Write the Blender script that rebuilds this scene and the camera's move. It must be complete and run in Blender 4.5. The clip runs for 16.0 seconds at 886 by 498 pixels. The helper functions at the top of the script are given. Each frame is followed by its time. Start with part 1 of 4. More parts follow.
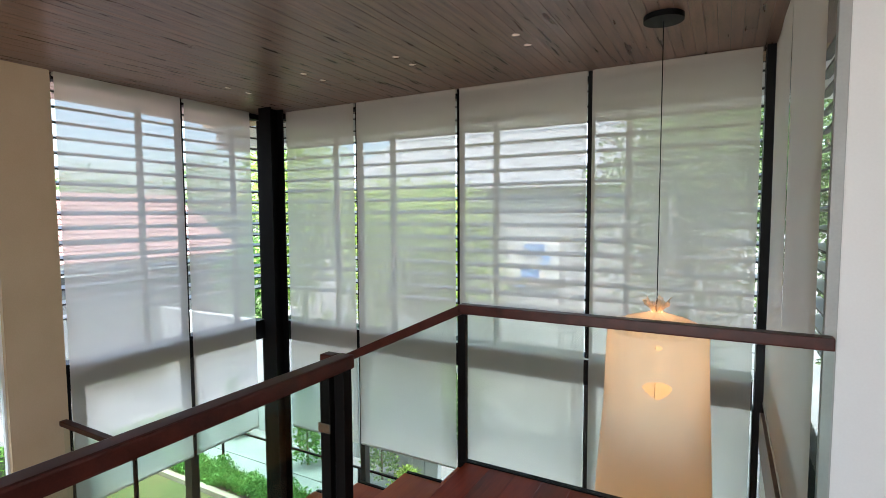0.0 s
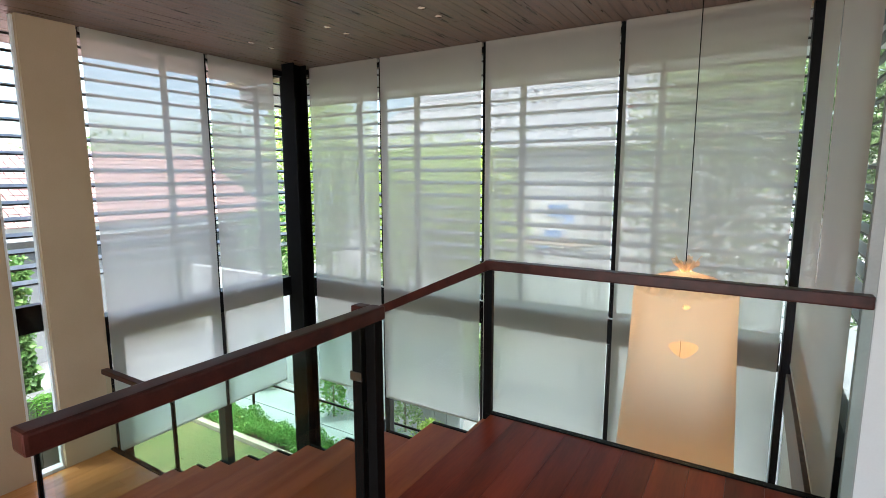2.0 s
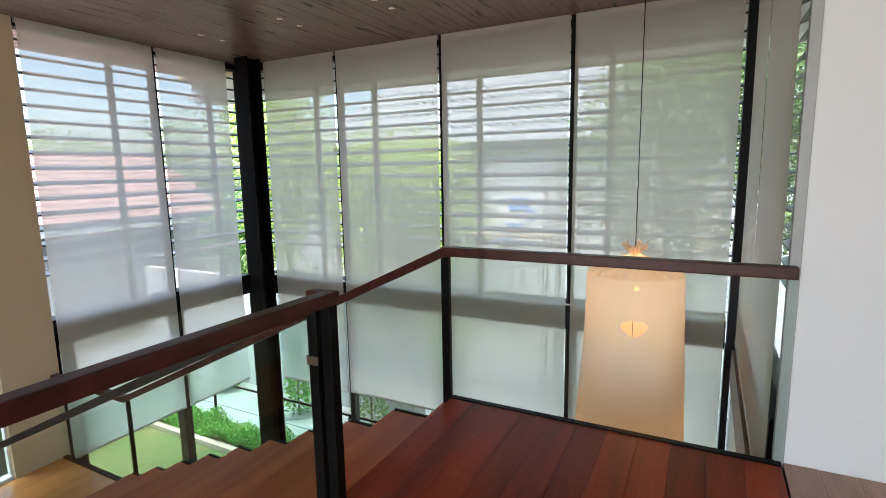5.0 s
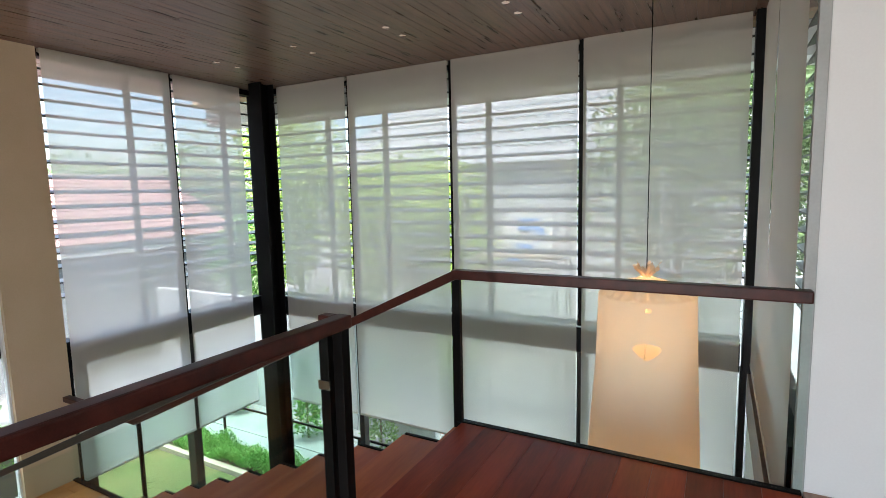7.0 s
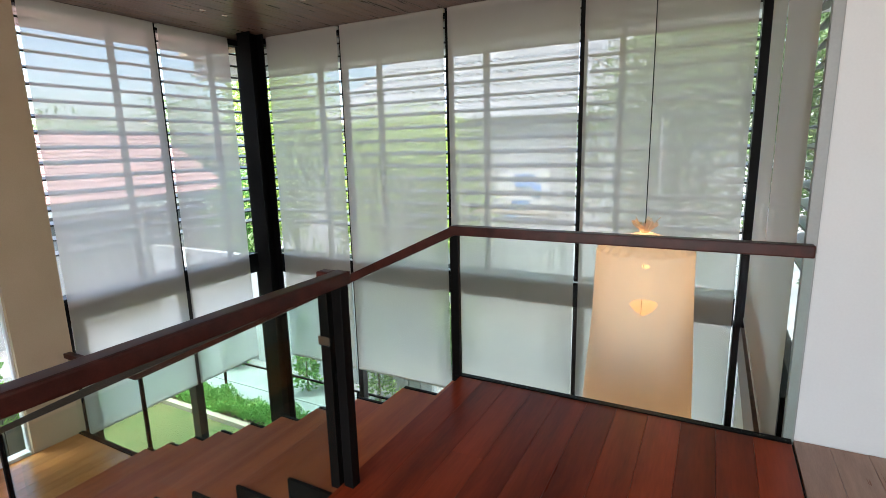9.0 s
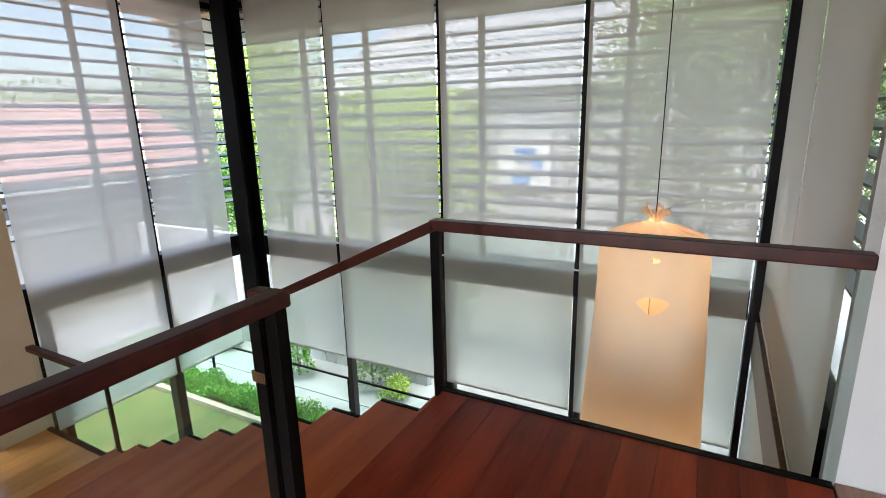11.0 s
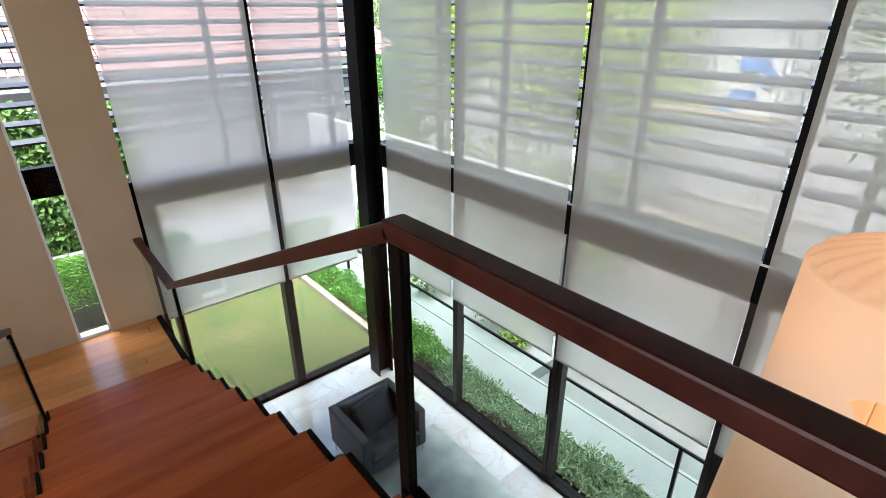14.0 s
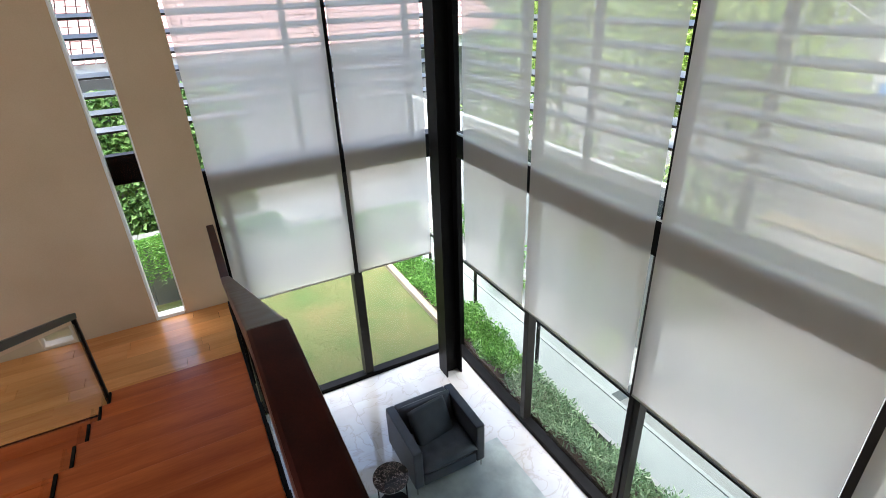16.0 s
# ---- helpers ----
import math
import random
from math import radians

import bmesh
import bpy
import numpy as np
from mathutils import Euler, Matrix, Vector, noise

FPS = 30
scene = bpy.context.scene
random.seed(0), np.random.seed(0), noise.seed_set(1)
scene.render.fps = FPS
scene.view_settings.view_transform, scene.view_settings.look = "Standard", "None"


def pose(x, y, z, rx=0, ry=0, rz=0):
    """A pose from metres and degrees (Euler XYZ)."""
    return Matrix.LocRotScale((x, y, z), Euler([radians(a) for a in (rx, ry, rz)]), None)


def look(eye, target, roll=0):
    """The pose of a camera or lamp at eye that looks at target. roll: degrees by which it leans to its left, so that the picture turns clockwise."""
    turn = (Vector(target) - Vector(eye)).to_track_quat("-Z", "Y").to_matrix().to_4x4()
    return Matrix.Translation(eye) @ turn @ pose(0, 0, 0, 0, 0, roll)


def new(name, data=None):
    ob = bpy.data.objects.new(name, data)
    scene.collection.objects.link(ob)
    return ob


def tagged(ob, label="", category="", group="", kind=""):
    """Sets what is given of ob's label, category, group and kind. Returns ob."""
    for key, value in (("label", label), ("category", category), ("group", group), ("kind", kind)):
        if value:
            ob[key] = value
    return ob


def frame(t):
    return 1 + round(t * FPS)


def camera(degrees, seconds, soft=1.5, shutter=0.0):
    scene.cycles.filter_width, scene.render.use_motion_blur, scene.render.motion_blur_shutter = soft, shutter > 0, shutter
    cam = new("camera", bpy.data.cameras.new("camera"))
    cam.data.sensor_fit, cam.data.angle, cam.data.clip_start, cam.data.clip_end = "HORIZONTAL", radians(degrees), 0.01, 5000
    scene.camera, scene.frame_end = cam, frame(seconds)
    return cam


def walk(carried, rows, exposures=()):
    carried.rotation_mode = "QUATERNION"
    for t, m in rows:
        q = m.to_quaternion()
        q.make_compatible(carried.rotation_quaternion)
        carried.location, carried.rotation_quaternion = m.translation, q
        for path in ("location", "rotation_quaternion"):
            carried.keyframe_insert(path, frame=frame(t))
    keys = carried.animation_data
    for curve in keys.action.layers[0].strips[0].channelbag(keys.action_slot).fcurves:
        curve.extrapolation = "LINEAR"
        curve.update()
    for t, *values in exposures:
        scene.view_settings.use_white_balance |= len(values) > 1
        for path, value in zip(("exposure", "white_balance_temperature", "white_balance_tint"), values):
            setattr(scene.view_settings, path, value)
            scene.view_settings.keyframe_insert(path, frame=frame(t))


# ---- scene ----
cam = camera(81.93, 16.0, soft=0.6)
PATH = [
    (0, (-0.109, 0.191, 1.541), (-1.075, 1.937, 1.404), -0.29),
    (0.5, (-0.122, 0.189, 1.539), (-1.114, 1.918, 1.376), -0.31),
    (1, (-0.128, 0.196, 1.531), (-1.133, 1.909, 1.301), -0.27),
    (1.5, (-0.131, 0.192, 1.509), (-1.161, 1.884, 1.233), -0.24),
    (2, (-0.142, 0.177, 1.508), (-1.173, 1.867, 1.220), -0.14),
    (2.5, (-0.110, 0.178, 1.517), (-1.127, 1.878, 1.247), -0.20),
    (3, (-0.081, 0.161, 1.505), (-1.065, 1.881, 1.227), -0.11),
    (3.5, (-0.069, 0.156, 1.455), (-1.004, 1.896, 1.144), -0.18),
    (6, (-0.067, 0.148, 1.471), (-0.977, 1.904, 1.176), -1.12),
    (6.5, (-0.070, 0.144, 1.482), (-1.000, 1.898, 1.249), -1.26),
    (7, (-0.069, 0.138, 1.479), (-1.015, 1.886, 1.255), -1.28),
    (7.5, (-0.081, 0.151, 1.479), (-1.027, 1.893, 1.212), -1.26),
    (8, (-0.087, 0.160, 1.477), (-1.016, 1.899, 1.143), -1.20),
    (8.5, (-0.095, 0.157, 1.462), (-1.018, 1.891, 1.088), -1.31),
    (10.8, (-0.185, 0.541, 1.502), (-1.102, 2.264, 1.067), -1.48),
    (11, (-0.220, 0.645, 1.502), (-1.137, 2.352, 1.008), -1.41),
    (11.5, (-0.392, 0.889, 1.481), (-1.205, 2.626, 0.914), -1.51),
    (12, (-0.414, 1.193, 1.454), (-1.248, 2.892, 0.806), -1.83),
    (12.5, (-0.387, 1.502, 1.473), (-1.327, 3.098, 0.718), -1.10),
    (13, (-0.441, 1.765, 1.455), (-1.499, 3.267, 0.665), -0.27),
    (13.5, (-0.476, 2.014, 1.461), (-1.705, 3.370, 0.653), 0.68),
    (14, (-0.470, 2.249, 1.478), (-1.861, 3.414, 0.637), -0.27),
    (14.5, (-0.546, 2.447, 1.488), (-2.020, 3.495, 0.634), -0.61),
    (15, (-0.615, 2.614, 1.510), (-2.141, 3.571, 0.641), -0.35),
    (15.5, (-0.677, 2.789, 1.527), (-2.239, 3.607, 0.584), -2.21),
    (16, (-0.709, 2.898, 1.507), (-2.297, 3.704, 0.599), -2.24),
]
walk(cam, [(t, look(eye, target, roll)) for t, eye, target, roll in PATH],
     exposures=[(0.0, 3.50, 6330, 8), (9.0, 3.52, 6350, 9), (12.0, 3.56, 6500, 13), (16.0, 3.56, 6450, 11)])

# ---- light ----
world = bpy.data.worlds.new("world")
scene.world = world
world.use_nodes = True
wn = world.node_tree.nodes
sky = wn.new("ShaderNodeTexSky")
sky.sky_type = "NISHITA"
sky.sun_disc = False
sky.sun_elevation, sky.sun_rotation = radians(76), radians(150)
sky.air_density, sky.dust_density, sky.ozone_density = 1.0, 2.6, 1.0
wn["Background"].inputs[1].default_value = 0.07
world.node_tree.links.new(sky.outputs[0], wn["Background"].inputs[0])
sun = new("sun", bpy.data.lights.new("sun", "SUN"))
sun.data.energy, sun.data.angle, sun.data.color = 2.8, radians(80), (1.0, 0.97, 0.94)
sun.matrix_world = look((3.75, -6.5, 30), (0, 0, 0))

# added lamp in an unseen, assumed south window; brightens stairs and white wall
south = new("unseen_south_light", bpy.data.lights.new("unseen_south_light", "AREA"))
south.data.shape, south.data.size, south.data.size_y, south.data.energy = "RECTANGLE", 3.3, 2.6, 13.0
south.data.color = (1.0, 0.985, 0.95)
south.matrix_world = look((-1.25, -3.34, 1.5), (-1.25, 3.0, 1.1))

# ---- materials ----


def nodes(name):
    m = bpy.data.materials.new(name)
    m.use_nodes = True
    t = m.node_tree
    return m, t, t.nodes["Principled BSDF"], t.nodes["Material Output"]


def mk(name, c1, c2, scale=4.0, stretch=(1, 1, 1), rough=0.5, bump=0.1, fine=60.0, metal=0.0, piece=0.0, rvar=0.1, coat=0.0, spec=0.5):
    """Two-scale noise between c1 and c2, fine grain as bump and gloss, optional tone per piece."""
    m, t, b, out = nodes(name)
    N, L = t.nodes, t.links
    co = N.new("ShaderNodeTexCoord")
    mp = N.new("ShaderNodeMapping")
    mp.inputs["Scale"].default_value = stretch
    L.new(co.outputs["Object"], mp.inputs[0])
    oi = N.new("ShaderNodeObjectInfo")
    sh = N.new("ShaderNodeVectorMath")
    sh.operation = "MULTIPLY_ADD"
    L.new(oi.outputs["Random"], sh.inputs[0])
    sh.inputs[1].default_value = (37.0, 23.0, 11.0) if piece else (0, 0, 0)
    L.new(mp.outputs[0], sh.inputs[2])
    n1, n2 = N.new("ShaderNodeTexNoise"), N.new("ShaderNodeTexNoise")
    n1.inputs["Scale"].default_value, n1.inputs["Detail"].default_value = scale, 6
    n2.inputs["Scale"].default_value, n2.inputs["Detail"].default_value = fine, 3
    for n in (n1, n2):
        L.new(sh.outputs[0], n.inputs["Vector"])
    add = N.new("ShaderNodeMath")
    add.operation = "MULTIPLY_ADD"
    L.new(n2.outputs["Fac"], add.inputs[0])
    add.inputs[1].default_value = 0.35
    L.new(n1.outputs["Fac"], add.inputs[2])
    rp = N.new("ShaderNodeValToRGB")
    rp.color_ramp.elements[0].position, rp.color_ramp.elements[1].position = 0.45, 0.9
    rp.color_ramp.elements[0].color, rp.color_ramp.elements[1].color = (*c1, 1), (*c2, 1)
    L.new(add.outputs[0], rp.inputs[0])
    hsv = N.new("ShaderNodeHueSaturation")
    L.new(rp.outputs[0], hsv.inputs["Color"])
    mr = N.new("ShaderNodeMapRange")
    mr.inputs[3].default_value, mr.inputs[4].default_value = 1 - piece, 1 + piece
    L.new(oi.outputs["Random"], mr.inputs[0])
    L.new(mr.outputs[0], hsv.inputs["Value"])
    L.new(hsv.outputs[0], b.inputs["Base Color"])
    rr = N.new("ShaderNodeMapRange")
    rr.inputs[3].default_value, rr.inputs[4].default_value = max(0.02, rough - rvar), min(1, rough + rvar)
    L.new(n1.outputs["Fac"], rr.inputs[0])
    L.new(rr.outputs[0], b.inputs["Roughness"])
    bp = N.new("ShaderNodeBump")
    bp.inputs["Strength"].default_value, bp.inputs["Distance"].default_value = bump, 0.01
    L.new(add.outputs[0], bp.inputs["Height"])
    L.new(bp.outputs[0], b.inputs["Normal"])
    b.inputs["Metallic"].default_value = metal
    b.inputs["Specular IOR Level"].default_value = spec
    b.inputs["Coat Weight"].default_value = coat
    b.inputs["Coat Roughness"].default_value = 0.12
    return m


def fabric(name, colour, clear, thin, weave=900.0):
    """Roller-blind cloth: part open weave, part light-passing yarn."""
    m, t, b, out = nodes(name)
    N, L = t.nodes, t.links
    t.nodes.remove(b)
    tr, tl, df = N.new("ShaderNodeBsdfTransparent"), N.new("ShaderNodeBsdfTranslucent"), N.new("ShaderNodeBsdfDiffuse")
    co = N.new("ShaderNodeTexCoord")
    n = N.new("ShaderNodeTexNoise")
    n.inputs["Scale"].default_value, n.inputs["Detail"].default_value = 3.0, 5
    L.new(co.outputs["Object"], n.inputs["Vector"])
    rp = N.new("ShaderNodeValToRGB")
    rp.color_ramp.elements[0].color = (*[c * 0.94 for c in colour], 1)
    rp.color_ramp.elements[1].color = (*[min(1, c * 1.04) for c in colour], 1)
    L.new(n.outputs["Fac"], rp.inputs[0])
    L.new(rp.outputs[0], tl.inputs[0])
    # warm bounce off the red floors, put into the reflecting share's colour
    df.inputs[0].default_value = (colour[0] * 0.97, colour[1] * 0.92, colour[2] * 0.85, 1)
    a, c = N.new("ShaderNodeMixShader"), N.new("ShaderNodeMixShader")
    a.inputs[0].default_value = thin
    L.new(df.outputs[0], a.inputs[1])
    L.new(tl.outputs[0], a.inputs[2])
    c.inputs[0].default_value = clear
    L.new(a.outputs[0], c.inputs[1])
    L.new(tr.outputs[0], c.inputs[2])
    L.new(c.outputs[0], out.inputs[0])
    return m


def marble(name, pale, warm, vein, scale=1.1, rough=0.06, spec=0.6, strength=0.75):
    """Clouded stone crossed by thin warped veins, turned anew on each slab."""
    m, t, b, out = nodes(name)
    N, L = t.nodes, t.links
    co, oi, sh = N.new("ShaderNodeTexCoord"), N.new("ShaderNodeObjectInfo"), N.new("ShaderNodeVectorMath")
    sh.operation = "MULTIPLY_ADD"
    sh.inputs[1].default_value = (31.0, 17.0, 7.0)
    L.new(oi.outputs["Random"], sh.inputs[0])
    L.new(co.outputs["Object"], sh.inputs[2])
    n1, n2 = N.new("ShaderNodeTexNoise"), N.new("ShaderNodeTexNoise")
    n1.inputs["Scale"].default_value, n1.inputs["Detail"].default_value = scale, 7
    n2.inputs["Scale"].default_value, n2.inputs["Detail"].default_value, n2.inputs["Distortion"].default_value = scale * 1.7, 4, 1.6
    for n in (n1, n2):
        L.new(sh.outputs[0], n.inputs["Vector"])
    cloud = N.new("ShaderNodeValToRGB")
    cloud.color_ramp.elements[0].position, cloud.color_ramp.elements[1].position = 0.35, 0.68
    cloud.color_ramp.elements[0].color, cloud.color_ramp.elements[1].color = (*warm, 1), (*pale, 1)
    L.new(n1.outputs["Fac"], cloud.inputs[0])
    sub, ab = N.new("ShaderNodeMath"), N.new("ShaderNodeMath")
    sub.operation, ab.operation = "SUBTRACT", "ABSOLUTE"
    L.new(n2.outputs["Fac"], sub.inputs[0])
    sub.inputs[1].default_value = 0.5
    L.new(sub.outputs[0], ab.inputs[0])
    line = N.new("ShaderNodeMapRange")
    line.inputs[1].default_value, line.inputs[2].default_value = 0.0, 0.022
    line.inputs[3].default_value, line.inputs[4].default_value = strength, 0.0
    L.new(ab.outputs[0], line.inputs[0])
    mx = N.new("ShaderNodeMixRGB")
    mx.inputs[2].default_value = (*vein, 1)
    L.new(line.outputs[0], mx.inputs[0])
    L.new(cloud.outputs[0], mx.inputs[1])
    L.new(mx.outputs[0], b.inputs["Base Color"])
    b.inputs["Roughness"].default_value = rough
    b.inputs["Specular IOR Level"].default_value = spec
    return m


def glass(name, tint, gloss=1.0):
    m, t, b, out = nodes(name)
    N, L = t.nodes, t.links
    t.nodes.remove(b)
    tr, gl, lw, mx = N.new("ShaderNodeBsdfTransparent"), N.new("ShaderNodeBsdfGlossy"), N.new("ShaderNodeLayerWeight"), N.new("ShaderNodeMixShader")
    tr.inputs[0].default_value = (*tint, 1)
    gl.inputs["Roughness"].default_value = 0.02
    lw.inputs["Blend"].default_value = 0.5
    pw_ = N.new("ShaderNodeMath")
    pw_.operation = "POWER"
    pw_.inputs[1].default_value = 5.0
    L.new(lw.outputs["Facing"], pw_.inputs[0])
    mu = N.new("ShaderNodeMath")
    mu.operation = "MULTIPLY_ADD"
    mu.inputs[1].default_value, mu.inputs[2].default_value = 0.7 * gloss, 0.035 * gloss
    L.new(pw_.outputs[0], mu.inputs[0])
    L.new(mu.outputs[0], mx.inputs[0])
    L.new(tr.outputs[0], mx.inputs[1])
    L.new(gl.outputs[0], mx.inputs[2])
    L.new(mx.outputs[0], out.inputs[0])
    return m


def glow(name, colour, strength):
    m, t, b, out = nodes(name)
    b.inputs["Emission Color"].default_value = (*colour, 1)
    b.inputs["Emission Strength"].default_value = strength
    b.inputs["Base Color"].default_value = (0.8, 0.7, 0.6, 1)
    return m


def leaf_mat(name, c1, c2):
    m, t, b, out = nodes(name)
    N, L = t.nodes, t.links
    g = N.new("ShaderNodeNewGeometry")
    rp = N.new("ShaderNodeValToRGB")
    rp.color_ramp.elements[0].color, rp.color_ramp.elements[1].color = (*c1, 1), (*c2, 1)
    L.new(g.outputs["Random Per Island"], rp.inputs[0])
    L.new(rp.outputs[0], b.inputs["Base Color"])
    b.inputs["Roughness"].default_value = 0.5
    tl, mx = N.new("ShaderNodeBsdfTranslucent"), N.new("ShaderNodeMixShader")
    L.new(rp.outputs[0], tl.inputs[0])
    mx.inputs[0].default_value = 0.35
    L.new(b.outputs[0], mx.inputs[1])
    L.new(tl.outputs[0], mx.inputs[2])
    L.new(mx.outputs[0], out.inputs[0])
    return m


RED_WOOD = mk("red_wood", (0.145, 0.018, 0.006), (0.32, 0.047, 0.015), 1.6, (5, 0.5, 5), 0.32, 0.004, 16, piece=0.34, spec=0.2)
# landing wood brightened, daylight on the treads put into the colour
LIT_STAIR_WOOD = mk("lit_stair_wood", (0.37, 0.072, 0.018), (0.60, 0.145, 0.039), 1.6, (5, 0.5, 5), 0.34, 0.004, 16, piece=0.12, spec=0.3)
# red floor wood recoloured orange, with the slot window's light painted in
WINDOW_LIT_WOOD = mk("window_lit_wood", (0.62, 0.245, 0.072), (0.80, 0.37, 0.125), 1.6, (5, 0.5, 5), 0.2, 0.004, 14, piece=0.14, rvar=0.05, spec=0.6)
RAIL_WOOD = mk("rail_wood", (0.032, 0.008, 0.0055), (0.078, 0.0185, 0.012), 3, (4, 4, 4), 0.36, 0.02, 60, spec=0.3)
CEIL_WOOD = mk("ceiling_wood", (0.095, 0.05, 0.037), (0.27, 0.155, 0.112), 2.2, (9, 0.8, 9), 0.32, 0.12, 30, rvar=0.14)
STEEL = mk("dark_steel", (0.003, 0.0026, 0.0026), (0.0065, 0.006, 0.006), 3, (1, 1, 1), 0.42, 0.01, 120, spec=0.09)
BRONZE = mk("bronze_frame", (0.018, 0.015, 0.013), (0.032, 0.027, 0.024), 3, (1, 1, 1), 0.45, 0.02, 120, spec=0.3)
PLASTER = mk("beige_plaster", (0.49, 0.36, 0.225), (0.565, 0.425, 0.28), 1.5, (1, 1, 1), 0.75, 0.06, 80)
WHITE = mk("white_paint", (0.76, 0.76, 0.74), (0.82, 0.82, 0.80), 1.2, (1, 1, 1), 0.7, 0.03, 90)
PALE_FRAME = mk("pale_frame", (0.32, 0.33, 0.31), (0.40, 0.41, 0.39), 3, (1, 1, 1), 0.4, 0.02, 90)
MARBLE = marble("pale_marble", (0.47, 0.468, 0.46), (0.36, 0.34, 0.32), (0.24, 0.185, 0.14), 1.1, 0.035, 0.95, 0.35)
TAN_STONE = mk("tan_stone", (0.40, 0.34, 0.28), (0.55, 0.48, 0.41), 3, (1, 1, 1), 0.1, 0.0, 20, rvar=0.04)
RUG = mk("rug_cloth", (0.20, 0.235, 0.225), (0.40, 0.44, 0.425), 3.0, (1, 1, 1), 0.95, 0.6, 260)
LEATHER = mk("grey_leather", (0.024, 0.027, 0.034), (0.06, 0.066, 0.079), 4, (1, 1, 1), 0.42, 0.12, 160)
CUSHION = mk("blue_grey_cloth", (0.016, 0.021, 0.027), (0.034, 0.041, 0.05), 5, (1, 1, 1), 0.6, 0.25, 240)
CHROME = mk("brushed_metal", (0.5, 0.48, 0.45), (0.6, 0.58, 0.55), 5, (1, 1, 1), 0.25, 0.01, 90, metal=1.0)
BLACK_MARBLE = marble("black_marble", (0.035, 0.02, 0.017), (0.010, 0.007, 0.007), (0.45, 0.36, 0.32), 7.0, 0.1, 0.5)
# blade tops lightened for the sky on them; undersides share the uprights' dark metal
SLAT = mk("skylit_louver_top", (0.40, 0.40, 0.395), (0.50, 0.50, 0.49), 3, (1, 1, 1), 0.38, 0.02, 60)
UPRIGHT_AND_SHADE = mk("dark_metal_and_louver_shade", (0.022, 0.021, 0.02), (0.045, 0.042, 0.04), 3, (1, 1, 1), 0.5, 0.02, 60)
CONCRETE = mk("grey_concrete", (0.14, 0.148, 0.148), (0.195, 0.203, 0.20), 1.3, (1, 1, 1), 0.8, 0.12, 70)
FENCE = mk("grey_cladding", (0.28, 0.295, 0.295), (0.35, 0.365, 0.365), 1.0, (1, 1, 1), 0.6, 0.05, 60, piece=0.05)
ASPHALT = mk("grey_drive", (0.08, 0.081, 0.083), (0.15, 0.15, 0.147), 0.9, (1, 1, 1), 0.85, 0.3, 120)
LAWN = mk("lawn_soil", (0.036, 0.066, 0.012), (0.095, 0.088, 0.033), 1.3, (1, 1, 1), 0.95, 0.15, 18)
KERB = mk("sand_kerb", (0.20, 0.17, 0.12), (0.29, 0.255, 0.195), 3, (1, 1, 1), 0.8, 0.1, 60)
SOIL = mk("soil", (0.05, 0.035, 0.022), (0.10, 0.075, 0.05), 3, (1, 1, 1), 0.95, 0.5, 50)
PLANTER = mk("dark_planter", (0.075, 0.08, 0.078), (0.13, 0.135, 0.13), 2, (1, 1, 1), 0.7, 0.06, 60, piece=0.1)
TILE_RED = mk("clay_tile", (0.19, 0.105, 0.098), (0.28, 0.172, 0.16), 2, (1, 1, 1), 0.75, 0.1, 60, piece=0.2)
GALV = mk("galvanised", (0.26, 0.265, 0.27), (0.38, 0.385, 0.39), 4, (1, 1, 1), 0.5, 0.02, 80, metal=0.3)
TARP = mk("blue_tarp", (0.07, 0.20, 0.52), (0.12, 0.30, 0.66), 2, (1, 1, 1), 0.45, 0.3, 20)
BARK = mk("bark", (0.10, 0.085, 0.06), (0.20, 0.165, 0.12), 8, (1, 1, 0.3), 0.9, 0.5, 60)
SHEET = mk("roof_sheet", (0.13, 0.14, 0.15), (0.22, 0.23, 0.245), 1.5, (1, 1, 1), 0.5, 0.05, 40)
SHADE = fabric("blind_cloth", (0.815, 0.77, 0.715), 0.215, 0.55)
# same blind cloth, made duller and more opaque to imitate the slanting view
SHADE_GRAZING = fabric("grazing_blind_cloth", (0.72, 0.68, 0.635), 0.05, 0.33)
LANTERN = fabric("lantern_cloth", (0.86, 0.82, 0.77), 0.02, 0.20)
CHIFFON = fabric("gathered_gauze", (0.95, 0.74, 0.52), 0.30, 0.6)
HEM = mk("hem_bar", (0.52, 0.49, 0.42), (0.6, 0.57, 0.5), 4, (1, 1, 1), 0.5, 0.02, 60)
WINDOW_GLASS = glass("window_glass", (0.95, 0.975, 0.965), 0.6)
GUARD_GLASS = glass("guard_glass", (0.88, 0.965, 0.935), 0.5)
STAIR_GLASS = glass("stair_glass", (0.88, 0.965, 0.935), 1.2)
BULB = glow("bulb_glow", (1.0, 0.50, 0.18), 0.9)
SPOT_GLOW = glow("spot_glow", (1.0, 0.62, 0.45), 0.025)
LEAF_HEDGE = leaf_mat("hedge_leaf", (0.05, 0.17, 0.025), (0.18, 0.37, 0.08))
LEAF_DULL = leaf_mat("bed_leaf", (0.14, 0.25, 0.13), (0.32, 0.44, 0.26))
LEAF_DARK = leaf_mat("tree_leaf", (0.085, 0.145, 0.05), (0.23, 0.34, 0.13))
LEAF_LIME = leaf_mat("lime_leaf", (0.20, 0.31, 0.06), (0.42, 0.54, 0.14))
LEAF_IVY = leaf_mat("ivy_leaf", (0.07, 0.17, 0.04), (0.19, 0.34, 0.10))
LEAF_FERN = leaf_mat("fern_leaf", (0.05, 0.17, 0.02), (0.16, 0.36, 0.06))

# ---- building helpers ----
ORIGIN = {}


